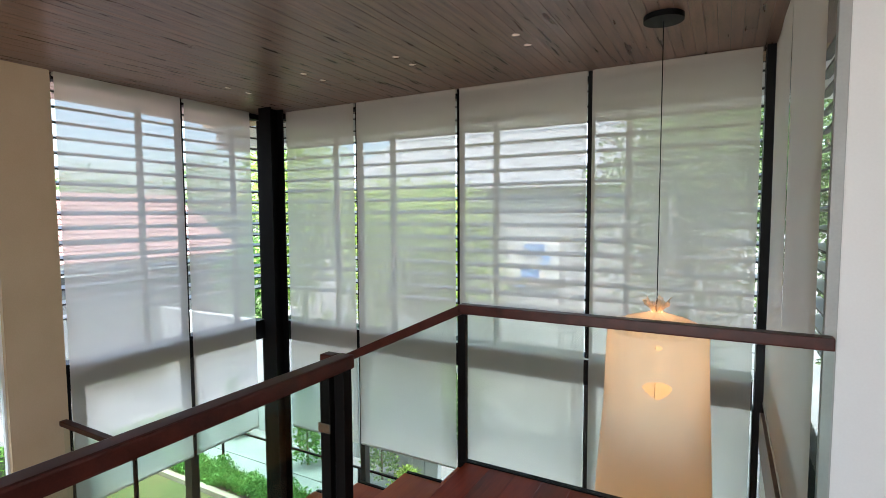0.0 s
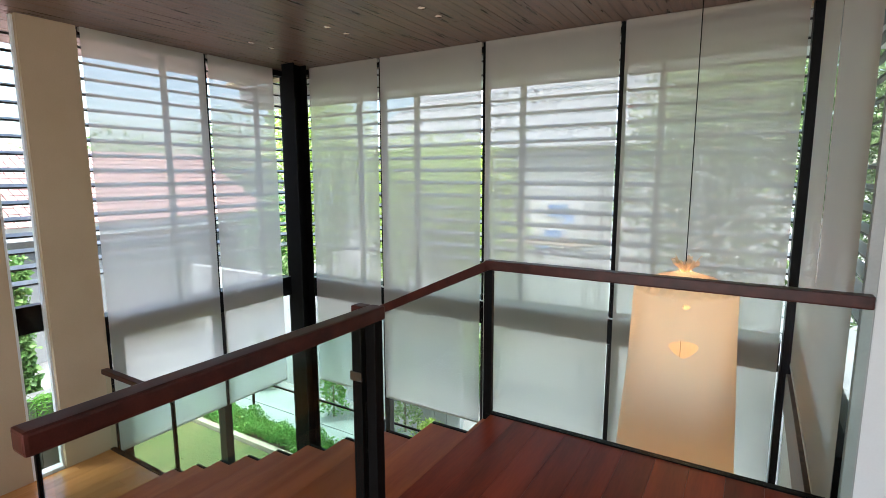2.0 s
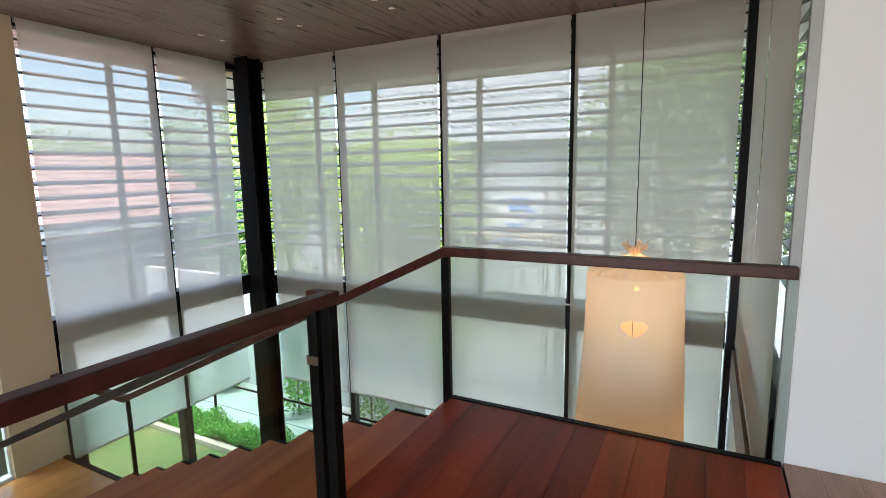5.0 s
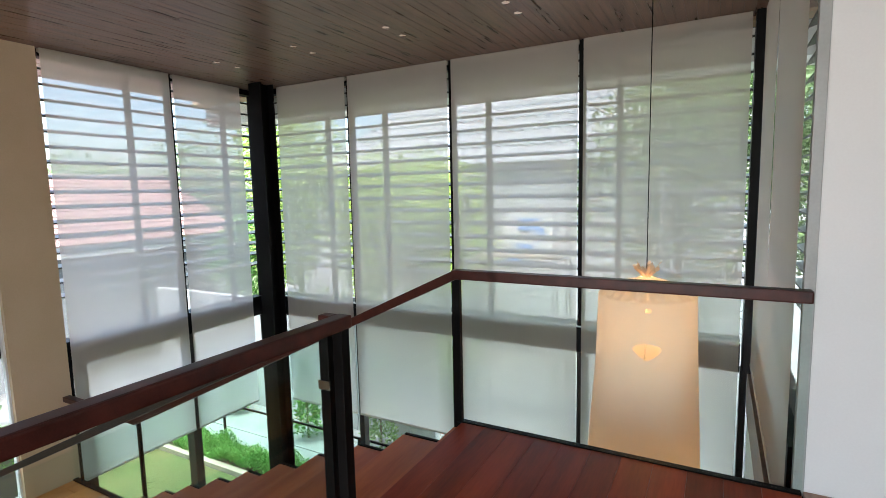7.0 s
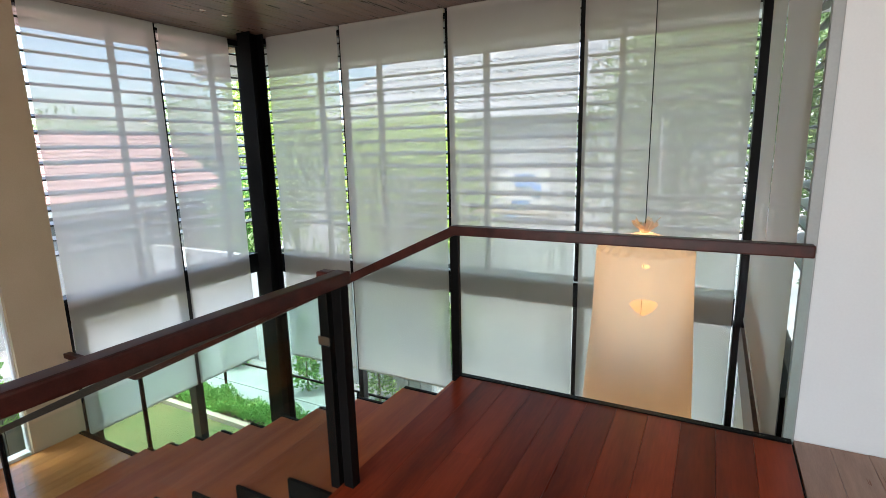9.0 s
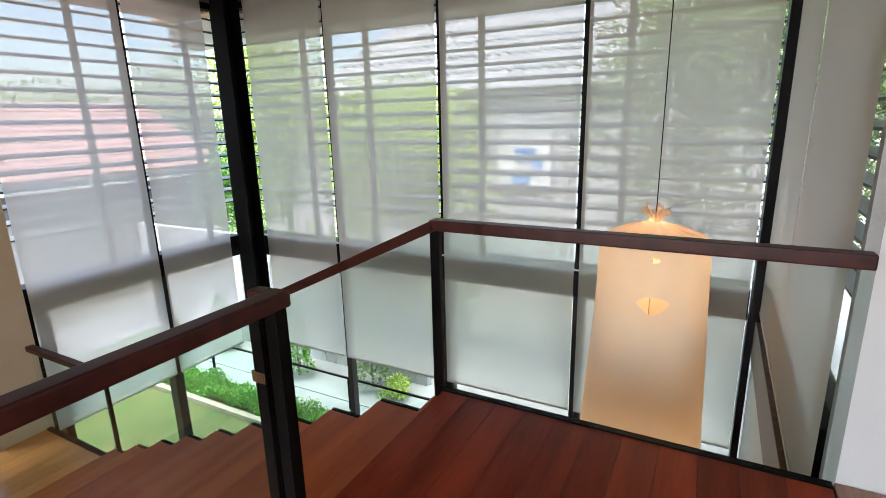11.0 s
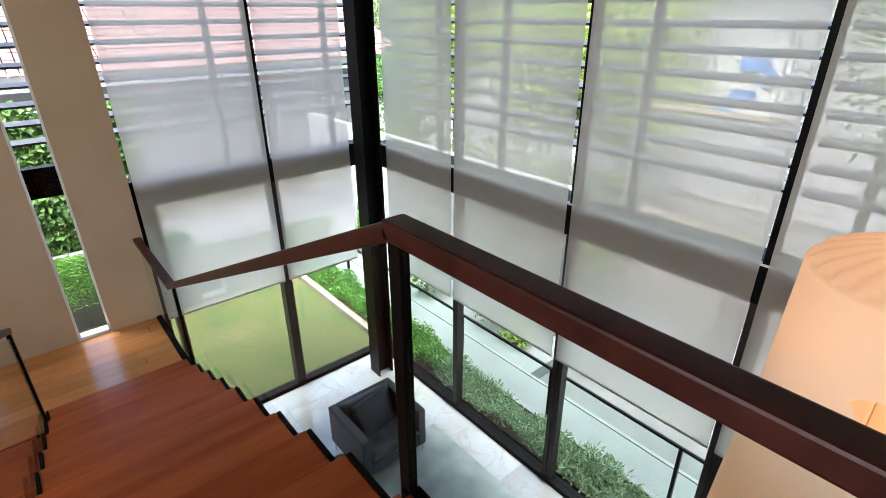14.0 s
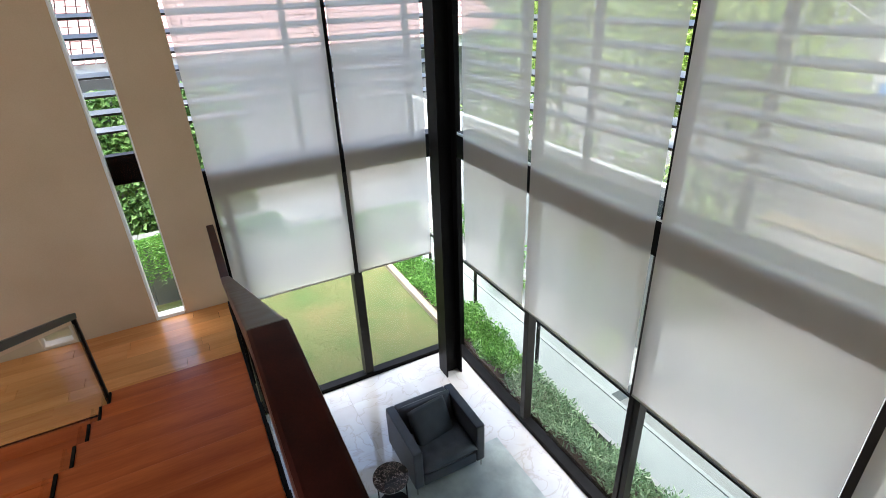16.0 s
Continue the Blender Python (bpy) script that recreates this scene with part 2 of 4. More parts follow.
def thing(name, at, label="", category="", group="", kind=""):
    ob = new(name)
    ob.location = at
    ob.empty_display_size = 0.1
    ORIGIN[ob] = Vector(at)
    return tagged(ob, label, category, group, kind)


def smooth(me, on):
    if on:
        me.polygons.foreach_set("use_smooth", [True] * len(me.polygons))


def part(name, bm, material, parent=None, label="", soft=False):
    """One mesh object from a bmesh in world places, under a thing or a part."""
    at = ORIGIN.get(parent, Vector((0, 0, 0)))
    bm.transform(Matrix.Translation(-at))
    me = bpy.data.meshes.new(name)
    bm.to_mesh(me)
    bm.free()
    me.materials.append(material)
    smooth(me, soft)
    ob = new(name, me)
    ob.parent = parent
    ORIGIN[ob] = at
    return tagged(ob, label)


def whole(name, bm, material, label="", category="", group="", kind="", soft=False):
    """A thing or a piece of the setting that is one mesh."""
    ob = part(name, bm, material, None, "", soft)
    return tagged(ob, label, category, group, kind)


def box(x0, x1, y0, y1, z0, z1, bevel=0.0, bm=None):
    own = bm or bmesh.new()
    b = bmesh.new() if bm else own
    bmesh.ops.create_cube(b, size=1.0, matrix=Matrix.Translation(((x0 + x1) / 2, (y0 + y1) / 2, (z0 + z1) / 2)) @ Matrix.Diagonal((abs(x1 - x0), abs(y1 - y0), abs(z1 - z0), 1)))
    if bevel:
        bmesh.ops.bevel(b, geom=b.edges[:], offset=bevel, segments=2, profile=0.6, affect="EDGES")
    if bm:
        me = bpy.data.meshes.new("tmp")
        b.to_mesh(me)
        b.free()
        bm.from_mesh(me)
        bpy.data.meshes.remove(me)
    return own


def bar(p, q, w, h, bevel=0.0, bm=None):
    """A straight rectangular bar from p to q, w wide (level) and h high."""
    p, q = Vector(p), Vector(q)
    d = q - p
    side = d.cross(Vector((0, 0, 1)))
    side = side.normalized() if side.length > 1e-4 else Vector((1, 0, 0))
    up = side.cross(d).normalized()
    rot = Matrix((side, d.normalized(), up)).transposed().to_4x4()
    b = bmesh.new()
    bmesh.ops.create_cube(b, size=1.0, matrix=Matrix.Translation((p + q) / 2) @ rot @ Matrix.Diagonal((w, d.length, h, 1)))
    if bevel:
        bmesh.ops.bevel(b, geom=b.edges[:], offset=bevel, segments=2, profile=0.6, affect="EDGES")
    if bm:
        me = bpy.data.meshes.new("tmp")
        b.to_mesh(me)
        b.free()
        bm.from_mesh(me)
        bpy.data.meshes.remove(me)
        return bm
    return b


def sheet(x0, x1, y0, y1, z0, z1):
    """A glass sheet: one large face and its four edges."""
    b = box(x0, x1, y0, y1, z0, z1)
    ax = min(range(3), key=lambda i: (x1 - x0, y1 - y0, z1 - z0)[i])
    bmesh.ops.delete(b, geom=[f for f in b.faces if f.normal[ax] > 0.9], context="FACES_ONLY")
    return b


def rod(p, q, r, seg=10, r2=None):
    p, q = Vector(p), Vector(q)
    d = q - p
    b = bmesh.new()
    m = Matrix.Translation((p + q) / 2) @ d.to_track_quat("Z", "Y").to_matrix().to_4x4()
    bmesh.ops.create_cone(b, cap_ends=True, segments=seg, radius1=r, radius2=r if r2 is None else r2, depth=d.length, matrix=m)
    return b


def join(*bms):
    out = bmesh.new()
    for b in bms:
        me = bpy.data.meshes.new("tmp")
        b.to_mesh(me)
        b.free()
        out.from_mesh(me)
        bpy.data.meshes.remove(me)
    return out


def piece(name, me, at, parent):
    """A repeated piece on shared mesh data."""
    ob = new(name, me)
    ob.parent = parent
    ob.location = Vector(at) - ORIGIN.get(parent, Vector((0, 0, 0)))
    return ob


def mesh_of(name, bm, material):
    me = bpy.data.meshes.new(name)
    bm.to_mesh(me)
    bm.free()
    me.materials.append(material)
    return me


def leaves(points, normals, size, seed, droop=0.0, aspect=0.5):
    """Folded leaf blades, one island each, as vertices and faces."""
    r = np.random.RandomState(seed)
    n = len(points)
    d = normals + r.normal(0, 0.6, (n, 3))
    d[:, 2] -= droop
    d /= np.linalg.norm(d, axis=1)[:, None] + 1e-9
    s = np.cross(d, r.normal(0, 1, (n, 3)))
    s /= np.linalg.norm(s, axis=1)[:, None] + 1e-9
    k = size * r.uniform(0.6, 1.3, (n, 1))
    up = np.cross(s, d) * k * 0.12
    v = np.stack([points, points + d * k * 0.5 + s * k * aspect * 0.5 + up, points + d * k, points + d * k * 0.5 - s * k * aspect * 0.5 + up], 1).reshape(-1, 3)
    i = np.arange(n)[:, None] * 4
    return v, np.concatenate([i + np.array([[0, 1, 2]]), i + np.array([[0, 2, 3]])])


def foliage(name, points, normals, size, material, parent=None, seed=1, droop=0.0, aspect=0.5):
    v, f = leaves(np.array(points, float), np.array(normals, float), size, seed, droop, aspect)
    at = ORIGIN.get(parent, Vector((0, 0, 0)))
    me = bpy.data.meshes.new(name)
    me.from_pydata((v - np.array(at)).tolist(), [], f.tolist())
    me.materials.append(material)
    ob = new(name, me)
    ob.parent = parent
    ORIGIN[ob] = at
    return ob


def cluster(centre, radii, n, seed, lumps=9, lump=0.45):
    """Points on the outsides of uneven lumps that fill an ellipsoid."""
    r = np.random.RandomState(seed)
    c, radii = np.array(centre), np.array(radii)
    q = r.normal(0, 1, (lumps, 3))
    q /= np.linalg.norm(q, axis=1)[:, None]
    mid = c + q * radii * r.uniform(0.3, 0.85, (lumps, 1))
    k = r.randint(0, lumps, n)
    o = r.normal(0, 1, (n, 3))
    o /= np.linalg.norm(o, axis=1)[:, None]
    p = mid[k] + o * radii * lump * r.uniform(0.5, 1.1, (n, 1))
    return p, o


# ---- levels ----
F0, MID, TOP, CEIL = -3.56, -1.695, 0.0, 3.09
WX, NY, EX, GY = -6.44, 5.905, 0.24, 2.955
RISE, GOING, X0 = 0.1695, 0.4004, -1.511
XB = X0 - 9 * GOING

# ---- the shell ----
whole("ground", box(-160, 120, -120, 160, -4.0, -3.72), ASPHALT, "grey asphalt ground and road around the house", "ground", kind="structure")
ceil = bmesh.new()
cx = -8.0
rnd = random.Random(3)
while cx < 3.4:
    y = -3.3 - rnd.uniform(0, 1.5)
    while y < 6.3:
        ln = rnd.uniform(1.6, 3.0)
        y1 = min(y + ln, 6.3)
        if y1 > -3.3 and y1 - max(y, -3.3) > 0.05:
            dz = rnd.uniform(0, 0.003)
            box(cx + 0.0015, cx + 0.0935, max(y, -3.3) + 0.001, y1 - 0.001, CEIL + dz, CEIL + 0.02, 0, ceil)
        y += ln
    cx += 0.095
whole("ceiling", ceil, CEIL_WOOD, "dark stained timber board ceiling", "ceiling", kind="structure")
whole("roof", box(-7.3, 3.6, -3.6, 6.75, CEIL + 0.022, CEIL + 0.4), CONCRETE, "flat concrete roof slab over the room", "roof", kind="structure")


def wall(name, b, material=WHITE, label="smooth white painted wall"):
    return whole(name, b, material, label, "wall", kind="structure")


# west wall of beige plaster with slot windows, up to the glazing
SLOTS = [(2.18, 2.488)]
wb = bmesh.new()
y = -3.3
for a, b_ in SLOTS:
    box(WX - 0.16, WX, y, a, F0, CEIL - 0.002, 0, wb)
    box(WX - 0.16, WX, a, b_, F0, MID, 0, wb)
    y = b_
box(WX - 0.16, WX, y, 3.015, F0, CEIL - 0.002, 0, wb)
wall("wall_west", wb, PLASTER, "warm beige plaster wall with tall slot windows")
so = bmesh.new()
for x0_, x1_, z0_, z1_ in ((WX, -3.0, F0, CEIL - 0.002), (-3.0, 2.9, F0, 0.1), (-3.0, 2.9, 2.9, CEIL - 0.002), (2.9, 3.3, F0, CEIL - 0.002)):
    box(x0_, x1_, -3.5, -3.3, z0_, z1_, 0, so)
wall("wall_south", so)
wall("wall_east", box(3.3, 3.5, -3.5, 3.2, F0, CEIL - 0.002))
wall("wall_north", box(0.34, 3.3, 3.0, 3.2, F0, CEIL - 0.002))
wall("wall_east_lower", box(EX + 0.02, EX + 0.2, 3.2, 6.0, F0, -0.78))
whole("trim", box(EX + 0.0, EX + 0.2, 3.2, 5.98, -0.776, -0.39, 0.004), mk("brown_timber", (0.13, 0.075, 0.045), (0.24, 0.15, 0.10), 3, (1, 6, 6), 0.45, 0.05, 40), "brown timber board along the east wall", "trim", kind="structure")
wall("wall_under_landing", box(X0 + 0.62, 0.33, -3.3, 2.86, F0, -0.34), WHITE)

# floors
base = whole("floor", box(WX - 0.02, EX + 0.1, -3.3, NY + 0.1, F0 - 0.3, F0 - 0.012), TAN_STONE, "polished pale veined marble floor tiles", "floor", kind="structure")
land = whole("floor_landing", box(X0 + 0.03, 0.33, -3.3, GY + 0.03, -0.32, -0.022), STEEL, "dark red hardwood plank landing with black steel edge", "floor", kind="structure")
corridor = whole("floor_corridor", box(0.332, 3.3, -3.3, 3.0, -0.32, -0.022), STEEL, "pale brown hardwood plank corridor floor", "floor", kind="structure")
lower = whole("floor_lower_landing", box(WX, X0 - 9 * GOING, -3.3, GY + 0.03, MID - 0.25, MID - 0.022), STEEL, "hardwood plank stair landing, honey tone put in for window light", "floor", kind="structure")

# ---- windows ----


def window(name, label):
    return thing(name, (0, 0, 0), label, "window", kind="structure")


BEAM = (-0.42, -0.12)
wn1 = window("window_1", "tall dark-framed double-height north window wall")
NX = [-6.39, -4.666, -3.058, -1.437, 0.21]
for i, x in enumerate(NX[1:-1]):
    part("mullion", box(x - 0.03, x + 0.03, NY + 0.05, NY + 0.15, BEAM[1], CEIL), STEEL, wn1)
    part("mullion", box(x - 0.035, x + (0.05 if i == 0 else 0.018), NY + 0.05, NY + 0.16, F0, BEAM[0], 0.003), BRONZE, wn1)
    if i:
        part("mullion", box(x + 0.026, x + 0.085, NY + 0.06, NY + 0.16, F0, BEAM[0], 0.003), BRONZE, wn1)
part("corner_post", box(0.185, 0.30, NY - 0.03, NY + 0.2, -0.39, CEIL, 0.004), STEEL, wn1)
part("corner_post", box(0.175, 0.238, NY + 0.04, NY + 0.2, F0, -0.39, 0.004), STEEL, wn1)
part("corner_post", box(-6.60, -6.40, NY - 0.02, NY + 0.2, F0, CEIL, 0.004), STEEL, wn1)
part("spandrel_beam", box(-6.39, 0.17, NY + 0.06, NY + 0.40, BEAM[0], BEAM[1] - 0.003), STEEL, wn1)
# added white strip draws the bright daylit edge of the beam's top
part("flashing", box(-6.39, 0.17, NY + 0.045, NY + 0.09, BEAM[1], BEAM[1] + 0.018, 0.003), WHITE, wn1, "white strip for the daylit top of the beam")
part("sill_frame", box(-6.39, 0.14, NY + 0.03, NY + 0.16, F0 - 0.01, F0 + 0.06, 0.004), STEEL, wn1)
part("head_frame", box(-6.39, 0.14, NY + 0.06, NY + 0.2, CEIL - 0.08, CEIL - 0.002), STEEL, wn1)
for i in range(4):
    for z0, z1 in ((F0 + 0.06, BEAM[0]), (BEAM[1], CEIL - 0.08)):
        p_ = part("pane", sheet(NX[i] + 0.04, NX[i + 1] - 0.03, NY + 0.10, NY + 0.112, z0, z1), WINDOW_GLASS, wn1)
        p_.visible_shadow = False
wn2 = window("window_2", "tall dark-framed double-height west window wall")
WY = [3.05, 4.526, 5.89]
part("mullion", box(WX - 0.15, WX - 0.05, 3.018, 3.07, F0, BEAM[1]), STEEL, wn2)
part("mullion", box(WX - 0.15, WX - 0.05, 4.495, 4.555, BEAM[1], CEIL), STEEL, wn2)
part("mullion", box(WX - 0.20, WX - 0.05, 4.49, 4.61, F0, BEAM[0]), BRONZE, wn2)
part("mullion", box(WX - 0.20, WX - 0.05, 3.14, 3.22, F0, BEAM[0]), BRONZE, wn2)
part("spandrel_beam", box(WX - 0.28, WX - 0.06, 3.06, 5.88, BEAM[0], BEAM[1] - 0.003), STEEL, wn2)
part("sill_frame", box(WX - 0.16, WX - 0.03, 3.06, 5.88, F0 - 0.01, F0 + 0.06, 0.004), STEEL, wn2)
part("head_frame", box(WX - 0.2, WX - 0.06, 3.06, 5.88, CEIL - 0.08, CEIL - 0.002), STEEL, wn2)
for i in range(2):
    for z0, z1 in ((F0 + 0.06, BEAM[0]), (BEAM[1], CEIL - 0.08)):
        p_ = part("pane", sheet(WX - 0.112, WX - 0.10, WY[i] + 0.03, WY[i + 1] - 0.03, z0, z1), WINDOW_GLASS, wn2)
        p_.visible_shadow = False
# unseen window, assumed as the source of the added south light
wn5 = window("window_5", "unseen wide south window, assumed behind the gallery")
for x in (-3.0, -1.03, 0.94, 2.84):
    part("mullion", box(x, x + 0.06, -3.45, -3.36, 0.1, 2.9), STEEL, wn5)
p_ = part("pane", sheet(-2.94, 2.84, -3.41, -3.40, 0.1, 2.9), WINDOW_GLASS, wn5)
p_.visible_shadow = False
wn3 = window("window_3", "east window with pale jamb above the timber board")
part("spandrel_beam", box(EX + 0.05, EX + 0.2, 3.2, NY - 0.04, -0.388, 0.12), STEEL, wn3)
part("sill_frame", box(EX + 0.035, EX + 0.12, 3.06, NY - 0.04, -0.388, -0.16), STEEL, wn3)
part("mullion", box(EX + 0.06, EX + 0.12, 4.49, 4.555, 0.12, CEIL), STEEL, wn3)
part("jamb", box(0.292, 0.338, 2.985, 3.04, -0.38, CEIL - 0.002, 0.003), PALE_FRAME, wn3)
p_ = part("pane", sheet(EX + 0.085, EX + 0.095, 3.05, NY - 0.04, 0.12, CEIL), WINDOW_GLASS, wn3)
p_.visible_shadow = False
for k, (a, b_) in enumerate(SLOTS):
    w_ = window("window_4", "tall narrow slot window in the plaster wall")
    part("frame", join(box(WX - 0.12, WX - 0.005, a, a + 0.025, MID, CEIL - 0.01), box(WX - 0.12, WX - 0.06, b_ - 0.02, b_, MID, CEIL - 0.01), box(WX - 0.12, WX - 0.005, a + 0.025, b_ - 0.02, MID, MID + 0.035)), WHITE, w_)
    part("spandrel_beam", box(WX - 0.24, WX - 0.125, a + 0.002, b_ - 0.002, -0.14, 0.15), STEEL, w_)
    p_ = part("pane", sheet(WX - 0.098, WX - 0.088, a + 0.025, b_ - 0.02, MID + 0.035, CEIL - 0.01), WINDOW_GLASS, w_)
    p_.visible_shadow = False

# corner steel column: H section
part("flange", box(-6.12, -5.88, 5.51, 5.53, F0, CEIL), STEEL, (col := thing("steel_column", (-6.0, 5.63, F0), "black painted steel H column in the glazed corner", "column")))
part("flange", box(-6.12, -5.88, 5.74, 5.76, F0, CEIL), STEEL, col)
part("web", box(-6.01, -5.99, 5.53, 5.74, F0, CEIL), STEEL, col)

# roof eaves over the glazing
whole("eaves_north", box(-8.2, 2.2, NY + 0.46, 6.90, 2.72, 3.05), WHITE, "white painted underside of the roof eaves", "eaves", kind="structure")
whole("eaves_rear", box(-8.2, 2.2, NY + 0.205, NY + 0.46, 3.06, 3.3), PLASTER, "beige plastered roof edge over the louvers", "eaves", kind="structure")

# ---- louvres outside ----
LZ = [0.36 + 0.1715 * i for i in range(16)]


def louvre_screen(p, q, post_at):
    """Horizontal blades between plan points p and q, with a flat upright behind."""
    p, q = Vector((*p, 0)), Vector((*q, 0))
    mid = (p + q) / 2
    t_ = thing("louver_screen", (mid.x, mid.y, LZ[0]), "dark metal horizontal sun louvers outside the glass", "louvers", "louver screens")
    d = (q - p).normalized()
    out = Vector((-d.y, d.x, 0))
    if out.dot(Vector((mid.x + 3, mid.y - 2, 0))) < 0:
        out = -out
    b = bmesh.new()
    half = (q - p).length / 2
    frame_ = Matrix((d, out, Vector((0, 0, 1)))).transposed()
    # folded blade: a sloping top plate and a downturned lip towards the glass
    prof = [(-0.050, 0.004), (0.050, 0.034), (0.050, 0.028), (-0.044, -0.001), (-0.044, -0.016), (-0.050, -0.016)]
    ends = [[b.verts.new(frame_ @ Vector((e_ * half, y_, z_))) for y_, z_ in prof] for e_ in (-1, 1)]
    for k_ in range(len(prof)):
        n_k = (k_ + 1) % len(prof)
        b.faces.new((ends[0][k_], ends[0][n_k], ends[1][n_k], ends[1][k_]))
    for quad in ((0, 1, 2, 3), (0, 3, 4, 5)):
        b.faces.new([ends[1][k_] for k_ in quad])
        b.faces.new([ends[0][k_] for k_ in reversed(quad)])
    bmesh.ops.recalc_face_normals(b, faces=b.faces[:])
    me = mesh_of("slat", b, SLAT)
    me.materials.append(UPRIGHT_AND_SHADE)
    # skylight painted on upward faces, shade on undersides and lips
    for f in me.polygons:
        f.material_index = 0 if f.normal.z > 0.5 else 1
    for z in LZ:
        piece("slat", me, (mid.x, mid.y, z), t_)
    for a in post_at:
        c = p + d * a + out * 0.09
        part("upright", box(c.x - 0.03, c.x + 0.03, c.y - 0.03, c.y + 0.03, BEAM[1] - 0.1, CEIL), UPRIGHT_AND_SHADE, t_)
    return t_


for i in range(4):
    louvre_screen((NX[i] + 0.02, NY + 0.33), (NX[i + 1] - 0.002, NY + 0.33), (0.33,) if i else (1.0,))
louvre_screen((WX - 0.33, 3.0), (WX - 0.33, 4.52), (1.18,))
louvre_screen((WX - 0.33, 4.522), (WX - 0.33, 6.2), (1.1,))
for a, b_ in SLOTS:
    louvre_screen((WX - 0.30, a - 0.3), (WX - 0.30, b_ + 0.3), (0.05,))
louvre_screen((EX + 0.42, 3.22), (EX + 0.42, 6.2), (0.2,))

# ---- roller blinds ----
BLIND_Z = -1.78


def blind(p, q, z0, label, cloth_=None):
    """Roller blind between plan points p and q, hanging to z0."""
    p, q = Vector((*p, 0)), Vector((*q, 0))
    t_ = thing("roller_blind", ((p + q) / 2).to_tuple()[:2] + (z0,), label, "blind", "roller blinds")
    b = bmesh.new()
    n = 10
    side = (q - p).normalized().cross(Vector((0, 0, 1)))
    rows = []
    for j in range(7):
        z = z0 + 0.02 + (CEIL - 0.024 - z0) * j / 6
        rows.append([b.verts.new(p.lerp(q, i / n) + Vector((0, 0, z)) + side * 0.0025 * math.sin(i * 1.1 + j)) for i in range(n + 1)])
    for j in range(6):
        for i in range(n):
            b.faces.new((rows[j][i], rows[j][i + 1], rows[j + 1][i + 1], rows[j + 1][i]))
    cl_ = part("cloth", b, cloth_ or SHADE, t_, "", True)
    a, c = p + Vector((0, 0, z0 + 0.012)), q + Vector((0, 0, z0 + 0.012))
    part("hem_bar", bar(a, c, 0.016, 0.026, 0.004), HEM, cl_, "slim beige bottom bar")
    back = side * (0.03 if side.dot((p + q) / 2 - Vector((-3, 3, 0))) > 0 else -0.03)
    part("roller", rod(p + back + Vector((0, 0, CEIL - 0.03)), q + back + Vector((0, 0, CEIL - 0.03)), 0.024, 14), HEM, t_)
    return t_


LAB = "translucent pale grey roller blind drawn down most of the way"
blind((-5.98, NY), (-4.69, NY), BLIND_Z, LAB)
blind((-4.64, NY), (-3.085, NY), BLIND_Z, LAB)
blind((-3.03, NY), (-1.465, NY), BLIND_Z, LAB)
blind((-1.41, NY), (0.155, NY), BLIND_Z, LAB)
blind((WX, 3.05), (WX, 4.50), BLIND_Z, LAB)
blind((WX, 4.552), (WX, 5.62), BLIND_Z, LAB)
blind((0.26, 4.535), (0.26, 5.86), -0.30, "pale grey roller blind over the east window, closed up for the slanting view", SHADE_GRAZING)
blind((0.26, 3.02), (0.26, 4.51), -0.30, "pale grey roller blind over the east window, closed up for the slanting view", SHADE_GRAZING)

# ---- stairs ----
stair = thing("staircase", (X0, 2.37, MID), "dark red hardwood stair flight with black sawtooth edge", "staircase")
SY0, SY1 = 1.82, GY - 0.012
tread = box(-GOING / 2 - 0.012, GOING / 2 + 0.012, SY0 + 0.02, SY1 - 0.012, -0.035, 0, 0.004)
tread_me = mesh_of("tread", tread, LIT_STAIR_WOOD)
for i in range(1, 10):
    piece("tread", tread_me, (X0 - GOING * (i - 0.5), 0, -RISE * i), stair)
riser_me = mesh_of("riser", box(-0.02, 0.0, SY0 + 0.02, SY1 - 0.012, -RISE, -0.036), LIT_STAIR_WOOD)
for i in range(10):
    piece("riser", riser_me, (X0 - GOING * i, 0, -RISE * i), stair)
for ya, yb in ((SY0, SY0 + 0.018), (SY1 - 0.01, SY1 + 0.012)):
    sb = bmesh.new()
    top = []
    for i in range(10):
        x = X0 - GOING * i + (0.03 if i == 0 else 0)
        top += [(x - (0 if i else 0.03) - 0.0, -RISE * i + 0.006), (X0 - GOING * i - 0.0, -RISE * (i + 1) + 0.006)] if i else [(X0 + 0.03, 0.0), (X0, 0.0), (X0, -RISE + 0.006)]
    top.append((X0 - GOING * 9 - 0.03, MID + 0.004))
    low = [(X0 - GOING * 9 - 0.03, MID - 0.24), (X0 - GOING * 9 + 0.1, MID - 0.24), (X0 + 0.03, -0.32)]
    ring = [sb.verts.new((x, ya, z)) for x, z in top + low]
    f = sb.faces.new(ring)
    e = bmesh.ops.extrude_face_region(sb, geom=[f])
    bmesh.ops.translate(sb, verts=[v for v in e["geom"] if isinstance(v, bmesh.types.BMVert)], vec=(0, yb - ya, 0))
    bmesh.ops.triangulate(sb, faces=[g for g in sb.faces if len(g.verts) > 4])
    bmesh.ops.recalc_face_normals(sb, faces=sb.faces[:])
    part("stringer", sb, STEEL, stair, "black steel sawtooth stringer")

flight = thing("staircase", (XB, 1.2, F0), "lower hardwood stair flight with black sawtooth edge", "staircase")
tr2 = mesh_of("tread", box(-GOING / 2 - 0.012, GOING / 2 + 0.012, 0.68, SY0 - 0.03, -0.035, 0, 0.004), LIT_STAIR_WOOD)
rs2 = mesh_of("riser", box(0.0, 0.02, 0.68, SY0 - 0.03, -RISE, -0.036), LIT_STAIR_WOOD)
